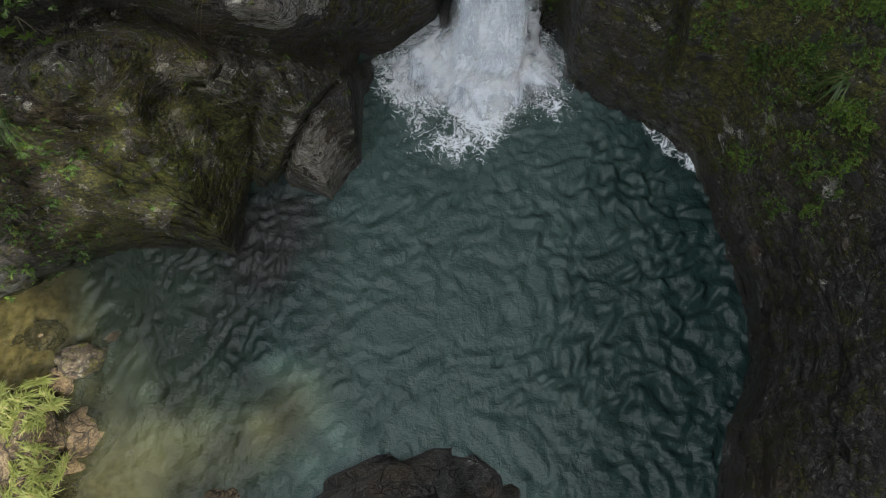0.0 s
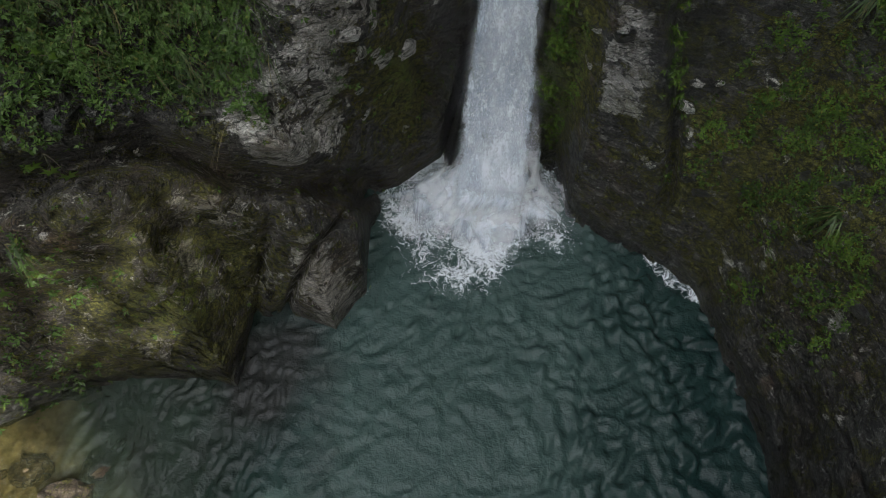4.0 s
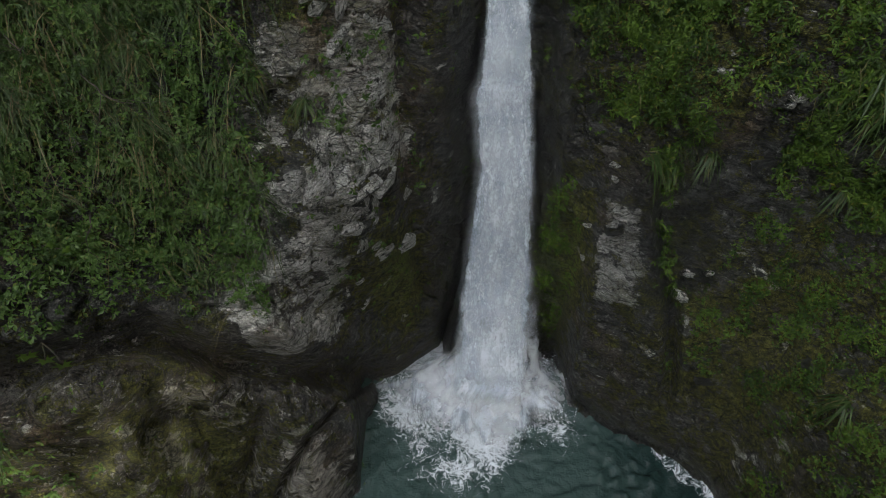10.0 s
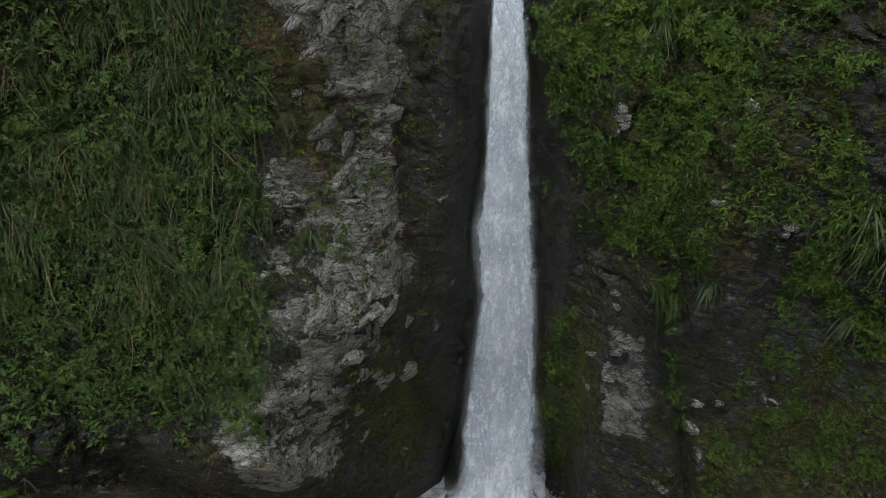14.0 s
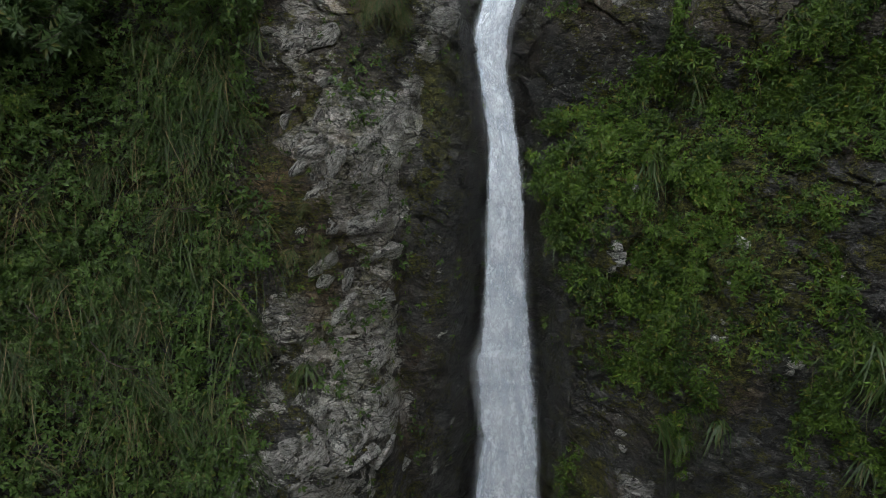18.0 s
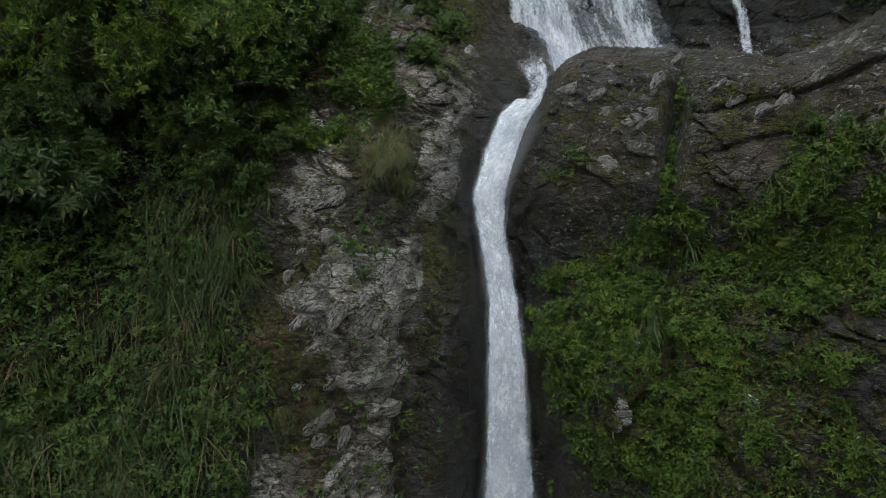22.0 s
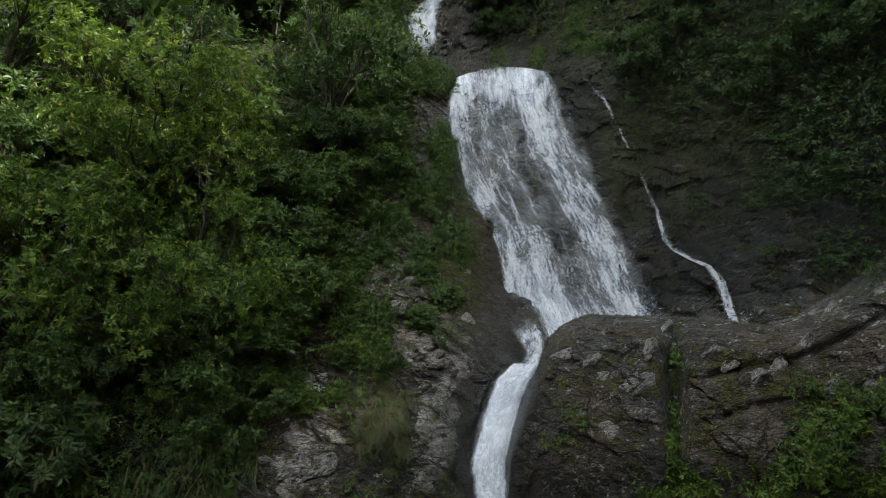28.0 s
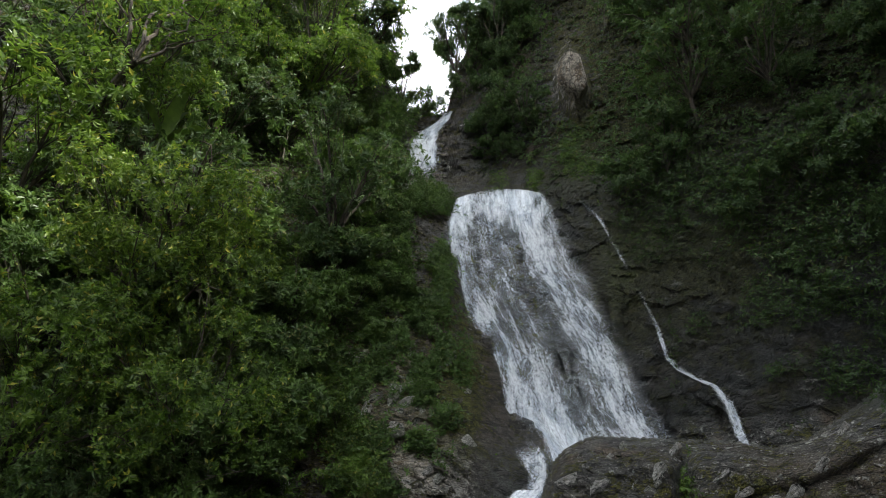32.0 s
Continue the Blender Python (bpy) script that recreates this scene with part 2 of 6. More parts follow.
def water_material():
    """Pool water: murky teal where deep, clear over the shallows, foam where the fall churns it."""
    m = Mat("pool_water", 0.06, (0.02, 0.05, 0.05))
    deep, foam = m.attr("deep"), m.attr("foam")
    mott = m.math("ADD", m.attr("murk"), m.math("MULTIPLY", m.math("SUBTRACT", m.noise(0.7, 5), 0.5), 0.9))
    col = m.mix(m.ramp(mott, 0.0, 1.0), (0.010, 0.026, 0.024), (0.052, 0.086, 0.077))
    col = m.mix(m.attr("sand"), col, (0.066, 0.067, 0.032))
    # dark reflection of the west rock painted into the water colour
    col = m.mix(m.math("MULTIPLY", m.attr("rock_reflection"), 0.8), col, (0.026, 0.024, 0.023))
    warp = m.node("ShaderNodeVectorMath")
    warp.operation = "ADD"
    cell = m.coords((1, 1, 0.0))
    nz = m.node("ShaderNodeTexNoise", Scale=2.0, Detail=3.0)
    m.l.new(cell, nz.inputs["Vector"])
    m.l.new(cell, warp.inputs[0]), m.l.new(nz.outputs["Color"], warp.inputs[1])
    web = m.voronoi(2.6, "DISTANCE_TO_EDGE", warp.outputs[0])
    web2 = m.voronoi(9.0, "DISTANCE_TO_EDGE", warp.outputs[0])
    vein = m.math("ABSOLUTE", m.math("SUBTRACT", m.noise(3.2, 5, 0.6, warp.outputs[0], 0.8), 0.5))
    lace = m.math("ADD", m.ramp(web, 0.0, 0.12, 0.6, 0.0), m.math("ADD", m.ramp(web2, 0.0, 0.2, 0.35, 0.0), m.ramp(vein, 0.0, 0.07, 0.75, 0.0)))
    lace = m.math("ADD", lace, m.math("MULTIPLY", m.noise(5.0, 6, 0.75), 0.9))
    ff = m.ramp(m.math("ADD", m.math("MULTIPLY", foam, 2.9), m.math("SUBTRACT", lace, 2.75)), -0.35, 0.85)
    col = m.mix(ff, col, (0.80, 0.84, 0.87))
    rip = m.noise(3.4, 3, 0.5, m.coords((1.5, 0.9, 1), (0, 0, 25)), 0.3)
    rip2 = m.noise(9, 4, 0.6, m.coords((1.0, 1.6, 1), (0, 0, 40)), 0.3)
    m.set(Base_Color=col, Roughness=m.mix(ff, (0.04, 0.04, 0.04), (0.6, 0.6, 0.6)),
          Normal=m.bump(m.math("ADD", rip, m.math("MULTIPLY", rip2, 0.45)), 0.55, 0.11))
    m.b.inputs["IOR"].default_value = 1.33
    clear = m.node("ShaderNodeBsdfTransparent", Color=(0.62, 0.63, 0.47))
    gl = m.node("ShaderNodeBsdfGlossy", Roughness=0.05)
    m.l.new(m.b.inputs["Normal"].links[0].from_socket, gl.inputs["Normal"])
    fr = m.node("ShaderNodeFresnel", IOR=1.33)
    m.l.new(m.b.inputs["Normal"].links[0].from_socket, fr.inputs["Normal"])
    surf = m.node("ShaderNodeMixShader", Fac=fr.outputs[0])
    m.l.new(clear.outputs[0], surf.inputs[1]), m.l.new(gl.outputs[0], surf.inputs[2])
    opaque = m.math("MAXIMUM", deep, ff)
    mx = m.node("ShaderNodeMixShader", Fac=opaque)
    m.l.new(surf.outputs[0], mx.inputs[1]), m.l.new(m.b.outputs[0], mx.inputs[2])
    m.l.new(mx.outputs[0], m.out.inputs["Surface"])
    return m.m


def bed_material():
    m = Mat("stream_bed", 0.8)
    st = m.voronoi(1.6, "F1", None, "Color")
    sep = m.node("ShaderNodeSeparateColor")
    m.l.new(st, sep.inputs[0])
    n = m.noise(6, 5, 0.65)
    col = m.mix(m.ramp(n, 0.3, 0.7), (0.12, 0.085, 0.042), (0.30, 0.23, 0.125))
    col = m.mix(m.math("MULTIPLY", sep.outputs[0], 0.5), col, (0.16, 0.14, 0.09))
    return m.set(Base_Color=col, Normal=m.bump(n, 0.5, 0.05)).m


ROCK, WHITE, WATER, BED, BARK = rock_material(), fall_material(), water_material(), bed_material(), bark_material()

SHRUB_LEAF = leaf_material("shrub_leaf", (0.028, 0.060, 0.012), (0.145, 0.245, 0.060), (0.16, 0.18, 0.04), 0.40)
TREE_LEAF = leaf_material("tree_leaf", (0.028, 0.068, 0.008), (0.190, 0.300, 0.040), (0.34, 0.33, 0.05), 0.36, 0.45)
DARK_LEAF = leaf_material("dark_leaf", (0.021, 0.047, 0.015), (0.088, 0.148, 0.050), (0.12, 0.12, 0.035))
CREEPER_LEAF = leaf_material("creeper_leaf", (0.020, 0.048, 0.006), (0.150, 0.250, 0.030), (0.20, 0.20, 0.03), 0.5, 0.22)
STRAP_LEAF = leaf_material("strap_leaf", (0.040, 0.075, 0.020), (0.105, 0.150, 0.045), (0.22, 0.17, 0.08), 0.4, 0.25)
GRASS_BLADE = leaf_material("grass_blade", (0.022, 0.048, 0.012), (0.100, 0.152, 0.045), (0.24, 0.19, 0.09), 0.5, 0.3)
DRY_BLADE = leaf_material("dry_blade", (0.13, 0.10, 0.045), (0.24, 0.19, 0.09), (0.10, 0.12, 0.04), 0.7, 0.25)
# leaf green brightened so that its colour carries the sunlight
SUNLIT_LEAF = leaf_material("sunlit_leaf", (0.045, 0.095, 0.010), (0.250, 0.355, 0.048), (0.42, 0.40, 0.06), 0.36, 0.45)
# reed tint raised well above the grass to look sunlit
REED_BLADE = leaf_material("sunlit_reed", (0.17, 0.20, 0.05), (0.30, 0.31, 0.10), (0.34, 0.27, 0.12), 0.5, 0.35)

# ---- numbers: vectorised noise ----
def hashed(ix, iy, iz, seed=0):
    h = (ix.astype(np.int64) * 374761393 + iy.astype(np.int64) * 668265263 + iz.astype(np.int64) * 2147483647 + seed * 1274126177) & 0xFFFFFFFF
    h = ((h ^ (h >> 13)) * 1274126177) & 0xFFFFFFFF
    h = ((h ^ (h >> 16)) * 2246822519) & 0xFFFFFFFF
    return ((h ^ (h >> 15)) & 0xFFFFFF) / float(0xFFFFFF)


def vnoise(p, seed=0):
    """Smooth value noise in -1..1 at points p (n, 3)."""
    i = np.floor(p)
    f = p - i
    f = f * f * f * (f * (f * 6 - 15) + 10)
    i = i.astype(np.int64)
    r = np.zeros(len(p))
    for dx in (0, 1):
        wx = f[:, 0] if dx else 1 - f[:, 0]
        for dy in (0, 1):
            wy = f[:, 1] if dy else 1 - f[:, 1]
            for dz in (0, 1):
                wz = f[:, 2] if dz else 1 - f[:, 2]
                r += wx * wy * wz * hashed(i[:, 0] + dx, i[:, 1] + dy, i[:, 2] + dz, seed)
    return r * 2 - 1


def fbm(p, octaves=4, seed=0, gain=0.5):
    r, a, t = np.zeros(len(p)), 1.0, 0.0
    for k in range(octaves):
        r += a * vnoise(p * 2.03 ** k + 17.3 * k, seed + k)
        t += a
        a *= gain
    return r / t


def facets(p, seed=0, tilt=0.6):
    """Broken rock: each cell is a tilted facet with its own height. Returns height and closeness to a joint."""
    i0 = np.floor(p).astype(np.int64)
    best, second = np.full(len(p), 9.0), np.full(len(p), 9.0)
    h = np.zeros(len(p))
    for dx in (-1, 0, 1):
        for dy in (-1, 0, 1):
            for dz in (-1, 0, 1):
                cx, cy, cz = i0[:, 0] + dx, i0[:, 1] + dy, i0[:, 2] + dz
                q = np.stack([cx + hashed(cx, cy, cz, seed), cy + hashed(cx, cy, cz, seed + 1), cz + hashed(cx, cy, cz, seed + 2)], 1)
                d = p - q
                dist = np.sqrt((d * d).sum(1))
                near = dist < best
                second = np.where(near, best, np.minimum(second, dist))
                if near.any():
                    s = (hashed(cx[near], cy[near], cz[near], seed + 3) - 0.5) * d[near, 0] + (hashed(cx[near], cy[near], cz[near], seed + 4) - 0.5) * d[near, 2]
                    h[near] = hashed(cx[near], cy[near], cz[near], seed + 5) - 0.5 + 2 * tilt * s
                best = np.where(near, dist, best)
    return h, np.clip((second - best) / 0.12, 0, 1)


def step(a, b, x):
    t = np.clip((x - a) / (b - a), 0, 1)
    return t * t * (3 - 2 * t)


def blob(az, el, a0, e0, ra, re):
    """1 in the middle of an ellipse on the cliff, falling to 0 at its rim."""
    return np.clip(1.25 - 1.25 * np.sqrt(((az - a0) / ra) ** 2 + ((el - e0) / re) ** 2), 0, 1)


# ---- the gorge: distance of its rock from the middle of the pool, by bearing (degrees) and elevation from eye height ----
def shore(az):
    return np.interp(az, [-180, -120, -95, -66, -55, -46, -41, -33, -28, -21, -14, -11.8, 0, 14, 17, 24, 37, 46, 55, 66, 75, 88, 120, 180],
                     [9, 16, 15, 11.9, 10.3, 8.75, 7.85, 8.95, 8.9, 8.0, 8.9, 11.0, 12.9, 13.3, 11.7, 11.25, 10.9, 9.6, 8.95, 7.9, 6.7, 6.0, 6.5, 9])


LEVELS = [
    (-45, [-180, -120, -66, -46, -40, -33, -28, -20, -13, 0, 14, 17, 24, 37, 46, 55, 66, 76, 90, 180], [11, 17, 13, 9.9, 9.6, 10.2, 10.1, 9.9, 11.2, 12.9, 12.9, 11.6, 11.3, 11.2, 10.4, 10, 9.4, 8.6, 8, 11]),
    (-30, [-180, -66, -46, -33, -20, -12, -5, 0, 3, 9, 12, 20, 37, 55, 90, 180], [16, 14.5, 12.2, 11.8, 11.2, 11.3, 11.6, 12.4, 13.3, 13.3, 12.2, 11.6, 11.8, 11.5, 10, 16]),
    (-10, [-180, -66, -46, -33, -20, -10, -2, 2, 3.5, 7, 9, 15, 37, 55, 90, 180], [20, 16, 13.8, 13.2, 12.6, 12.3, 12.5, 13, 13.6, 13.6, 12.9, 12.3, 12.4, 12.5, 12, 20]),
    (5, [-180, -66, -46, -33, -20, -10, -2, 1, 2.6, 5.2, 7, 10, 15, 37, 55, 90, 180], [24, 17.5, 15.2, 14.5, 13.8, 13.5, 13.6, 14, 14.6, 14.7, 14.9, 15.2, 15.2, 15, 14, 14, 24]),
    (12, [-180, -66, -46, -33, -20, -10, 0, 4, 7.5, 10, 15, 37, 55, 90, 180], [27, 18.5, 16.2, 15.5, 14.9, 14.7, 15.2, 16.2, 16.9, 17.6, 17.8, 18, 15, 15, 27]),
    (17, [-180, -66, -46, -33, -20, -10, 0, 3, 6, 10, 18, 25, 37, 55, 90, 180], [29, 19.2, 17, 16.2, 15.7, 15.6, 16.4, 17.2, 18.6, 18.6, 18.8, 19, 20, 18, 17, 29]),
    (26, [-180, -66, -46, -33, -20, -10, -2, 1, 3, 10, 18, 25, 37, 55, 90, 180], [32, 22, 19, 18, 17.6, 17.6, 18.2, 19, 20, 20, 20, 20, 20, 20, 19, 32]),
    (35, [-180, -66, -46, -33, -20, -10, 0, 2, 10, 15, 25, 37, 55, 90, 180], [36, 25, 21.5, 20.5, 20.2, 20.4, 21.6, 21.8, 21.8, 21.6, 21.2, 20.8, 21, 22, 36]),
    (37.5, [-180, -66, -46, -33, -20, -10, -5, -3, 6, 11, 15, 25, 37, 55, 90, 180], [37, 26, 22.3, 21.5, 21.5, 22, 24, 25.6, 25.6, 24, 23, 22.2, 21.8, 22, 23, 37]),
    (45, [-180, -66, -46, -33, -20, -9, -5, -1, 2, 10, 20, 37, 55, 90, 180], [42, 29, 25, 24, 24, 25, 27, 28.5, 28, 26.5, 25, 24, 24, 26, 42]),
    (60, [-180, -66, -33, -9, 0, 10, 37, 90, 180], [55, 38, 31, 33, 36, 33, 29, 32, 55])]
RIM_AZ, RIM_EL = [4.8, 5.1, 5.6, 7.0, 8.4, 9.3, 10.5, 12.8, 18, 24.3, 26.7, 29.6, 36, 46, 60, 70], [-7, 0, 4.2, 7.6, 10.1, 12.2, 13.4, 14.2, 13.7, 12.9, 12.1, 12.7, 16, 20, 24, 20]


def tier(az, el):
    """Distance without small relief."""
    az, el = np.asarray(az, float), np.asarray(el, float)
    sh = shore(az)
    es = -np.degrees(np.arctan2(15.0, sh))
    rows = [np.interp(az, a, r) for _, a, r in LEVELS]
    els = [e for e, _, _ in LEVELS]
    out = sh + (rows[0] - sh) * step(0, 1, (el - es) / np.maximum(-45 - es, 2.0))
    for k in range(len(els) - 1):
        t = np.clip((el - els[k]) / (els[k + 1] - els[k]), 0, 1)
        out = np.where(el > els[k], rows[k] + (rows[k + 1] - rows[k]) * t, out)
    # the great boulder whose top hides the upper basin
    rim = np.interp(az, RIM_AZ, RIM_EL)
    right = (az > 4.8) & (az < 68)
    front = np.interp(el, [-10, 5, 12, 20], [12.5, 12.9, 13.3, 13.8]) + 0.55 * step(10, 5, az) + np.interp(az, [30, 40, 68], [0, 0.3, 2.5])
    behind = np.interp(el, [9, 17, 26], [17.8, 18.8, 20.0]) + 1.4 * step(28, 40, az) * step(24, 16, el)
    rounded = np.where(az < 9, 0.7, 1.2) * np.clip(1 - (rim - el) / 2.6, 0, 1) ** 2
    behind = out + (behind - out) * step(8.0, 10.5, az) * step(8, 11, el)
    up = np.where(el < rim, front + rounded, behind)
    w = step(-6, 3, el) * step(27, 24, el)
    out = np.where(right, out + (up - out) * w, out)
    return out + sculpt(az, el)


def furrow(d, width, depth):
    return depth * np.exp(-(d / width) ** 2)


def sculpt(az, el):
    """Large forms of the rock: overhangs, buttresses, gullies."""
    s = 0 * az
    # dark recess under the hanging slope, and the shelf above it
    line = np.interp(az, [-60, -47, -42, -33, -28.5, -17.4, -7, -1, 2.5], [-38, -39.5, -39.8, -41.5, -45, -48.7, -50.5, -48, -40])
    west = step(2.5, 0, az) * step(-66, -52, az)
    s = s + west * (furrow(el - line + 1.0, 1.3, 0.75) - furrow(el - line - 2.2, 2.0, 0.45) - furrow(el - line + 5, 2.6, 0.35))
    # joints between the spur and the rock beside it
    s = s + furrow(az - np.interp(el, [-62, -58, -55, -51], [-36.5, -32, -29, -24.5]), 1.4, 0.28) * step(-63, -61, el) * step(-50, -52, el)
    s = s + furrow(az - np.interp(el, [-60, -58.5, -54.5, -51], [-29, -27.3, -20, -11]), 0.9, 0.4) * step(-61, -59.5, el) * step(-48, -51, el)
    # rounded bulge of pale rock, pale buttress above, dark slot beside the fall
    s = s - 0.9 * blob(az, el, -11, -37, 11, 11) - 0.6 * blob(az, el, -9.5, -8, 6, 9) - 0.5 * blob(az, el, -12, 2, 6, 6) - 1.8 * blob(az, el, 15.2, 44.2, 1.9, 3.4)
    s = s + furrow(az - np.interp(el, [-45, -30, -12, 0], [-3.0, -4.6, -4.0, -2.0]), 1.1, 0.35) * step(-47, -42, el) * step(2, -4, el)
    # upright gully in the east wall, step in the wall beside it
    g = np.interp(el, [-48, -42, -35, -27, -12, -1, 10], [28.6, 26.2, 22.5, 20.7, 19.4, 18.5, 19.5])
    s = s + furrow(az - g, 0.7, 0.45) * step(-52, -47, el) * step(13, 8, el) + 0.35 * step(0, 1.2, az - g) * step(-44, -40, el) * step(-24, -29, el)
    # sloping bands of the boulder
    s = s + (furrow(el - np.interp(az, [20, 28, 36], [8.0, 9.2, 12.5]) + 0.3 * np.sin(az * 0.45), 0.35, 0.2) + furrow(el - np.interp(az, [22, 36], [5.2, 7.8]) + 0.25 * np.sin(az * 0.6 + 2), 0.3, 0.14)) * step(20, 23, az) * step(60, 45, az)
    s = s + furrow(az - 19.5 - 0.12 * (el - 8), 0.9, 0.35) * step(2, 6, el) * step(14, 12, el)
    return s


# unseen east skyline raised to block the sun, south lowered for sky light
def skyline(az):
    return np.interp(az, [-180, -120, -96, -66, -40, -20, -12, -8, -5, -3.5, -1.5, 0.3, 1.5, 5, 12, 30, 45, 80, 106, 116, 135, 180],
                     [16, 24, 40, 56, 58, 56, 50, 46, 43.2, 42.2, 42.4, 42.8, 46, 51, 56, 61, 67, 69, 67, 40, 22, 16])


def spot(az, el, dist):
    """Bearing, elevation, horizontal distance to a place."""
    a = np.radians(az)
    return np.stack([dist * np.sin(a), dist * np.cos(a), 15 + dist * np.tan(np.radians(el))], -1)


def moss_amount(az, el):
    m = 0.38 + 0 * az
    m += 0.35 * blob(az, el, -40, -52, 22, 12) + 0.25 * blob(az, el, -8, -42, 8, 7) + 0.45 * blob(az, el, 13, -40, 5, 10)
    m += 0.5 * blob(az, el, 22, -14, 15, 17) + 0.35 * blob(az, el, 38, -44, 22, 14) + 0.35 * blob(az, el, -1, -3, 4, 10)
    m += 0.3 * blob(az, el, -30, -10, 16, 30) + 0.3 * blob(az, el, -22, 25, 22, 16) + 0.35 * step(20, 36, el) * step(8, 20, az)
    m += 0.10 * blob(az, el, 20, 6, 16, 8) + 0.15 * blob(az, el, -11, -12, 9, 24)
    m += 0.5 * blob(az, el, -5.5, -42, 4, 7) + 0.3 * blob(az, el, -38, -54, 17, 7) + 0.55 * blob(az, el, 13, -40, 3.5, 8)
    m += 0.25 * blob(az, el, 15, 37, 9, 4) + 0.10 * blob(az, el, -4, 18, 9, 12) + 0.55 * blob(az, el, 1.5, 18, 3, 8) + 0.45 * blob(az, el, 17, 27, 3, 8) + 0.35 * blob(az, el, 25, 27, 12, 9)
    return m


def band(az, el, els, los, his, soft=1.0, seed=0, rag=1.5):
    """A patch with a ragged outline: its edges in bearing at rising elevations."""
    p = np.stack([az * 0.3, el * 0.3, 0 * az], 1)
    n = rag * fbm(p, 4, 130 + seed)
    top = step(0, 0.8, el - els[0] + n) * step(0, 0.8, els[-1] - el + n)
    return top * step(-soft, soft, az - np.interp(el, els, los) + n) * step(-soft, soft, np.interp(el, els, his) - az + n)


def pale_amount(az, el):
    p = 0.14 + 0 * az
    # bright slab and its foot, mottled ground beside and below them, broken blocks above
    p += 1.05 * band(az, el, [-16.5, -14, -11.5, -9, -7, -5, -2.5], [-8, -10, -11, -12, -15, -11.5, -10], [-5.5, -4.6, -4.5, -4, -3, -2.6, -2.6], 0.6, 1)
    p += 0.52 * band(az, el, [-34, -31, -26, -21, -17], [-11, -11.5, -11, -10, -8], [-5, -4, -4, -5, -5.5], 0.8, 2)
    p += 0.36 * band(az, el, [-32, -26, -19], [-18.5, -19, -18], [-11, -11, -10], 1.5, 3) + 0.46 * band(az, el, [-47, -42, -36, -32], [-24, -25.5, -25, -19], [-14, -11, -9.5, -10], 1.5, 4)
    p += 0.32 * band(az, el, [-4, 1, 6, 10], [-14.5, -14.5, -15.5, -14], [-8.5, -9, -9.5, -11], 1.2, 5) + 0.5 * band(az, el, [-3, 3, 9], [-4, -2.5, -2.2], [-2, 0.6, 1], 0.6, 6)
    p += 0.46 * band(az, el, [9, 14, 19, 22], [-5, -10, -11, -8], [3, 2, -1, -3], 1.5, 7)
    # pale foot of the east wall, lichen-grey boulder and its rim
    p += 0.62 * band(az, el, [-43.5, -38, -33.5], [18, 16.3, 17], [22.5, 21.8, 20], 0.8, 8)
    p -= 0.12 * band(az, el, [-4.5, 2, 9, 13], [6, 6, 8.5, 10], [16, 17.5, 18, 18], 1.2, 9) + 0.3 * band(az, el, [5, 7.6], [13, 13], [17.5, 17.5], 0.5, 10)
    p += 0.06 * band(az, el, [8.5, 11, 13.5], [23, 22, 21], [50, 50, 50], 1.0, 11) + 0.2 * blob(az, el, 34, 13, 6, 3)
    p += 0.30 * blob(az, el, -36, -50, 24, 10) + 0.12 * blob(az, el, 45, -46, 30, 14) + 0.6 * blob(az, el, 15.2, 44.2, 2.4, 4.0) + 0.62 * blob(az, el, -20.5, -58.5, 8, 6) + 0.25 * blob(az, el, 36, 37, 3, 4)
    return p


def lichen_amount(az, el):
    """Grey lichen spots on the boulder and the dry rims."""
    return np.clip(0.7 * band(az, el, [-4.5, 2, 9, 15], [6, 6, 8, 9], [16, 18, 36, 46], 1.2, 12) + 0.5 * blob(az, el, -36, -49, 20, 8) + 0.4 * blob(az, el, -12, -38, 12, 10), 0, 1)


def rust_amount(az, el):
    """Brown weathered rock and bare earth."""
    return np.clip(0.75 * blob(az, el, 15.2, 44.2, 2.2, 3.8) + 0.6 * blob(az, el, 9, 47, 3, 4) + 0.4 * blob(az, el, 22, 40, 4, 3) + 1.0 * blob(az, el, -15, -11, 3.0, 5.0) + 0.7 * blob(az, el, 27, -26, 2.5, 2.5) + 0.5 * blob(az, el, 33.3, 37.6, 1.5, 2)
                   + 0.8 * blob(az, el, -47, -45.5, 2.5, 1.5) + 0.6 * blob(az, el, -29, -47, 4, 2.5) + 0.5 * blob(az, el, -12, -20, 2, 8) + 0.35 * blob(az, el, 28, 6, 14, 7) + 0.3 * blob(az, el, 12, 5, 5, 7) + 0.45 * blob(az, el, -10, -12, 8, 22) + 0.75 * blob(az, el, -4, 17, 12, 11) + 0.45 * blob(az, el, -20, -58, 7, 6) + 0.30 * blob(az, el, -40, -50, 26, 11) + 0.08 * blob(az, el, 50, -46, 30, 16), 0, 1)


def shade_amount(az, el):
    # shade painted on rock: upper and low east walls, below the west plants
    plant_shade = 0.85 * step(0.5, -2.5, az - np.interp(el, [-48, -30, -13, 0, 10, 20, 30], [-22, -20, -17.5, -17, -15, -13, -10])) * step(-42, -36, el) * step(32, 24, el)
    return np.clip(plant_shade + 0.55 * step(13.5, 16, el) * step(1, 5, az) * np.where(el < np.interp(az, RIM_AZ, RIM_EL) + 0.4, 0, 1) + 0.4 * step(30, 40, el) * step(3, 8, az) * (1 - np.clip(3 * blob(az, el, 15.2, 44, 3.5, 6), 0, 1)) + 0.75 * blob(az, el, 64, -56, 32, 18), 0, 1)


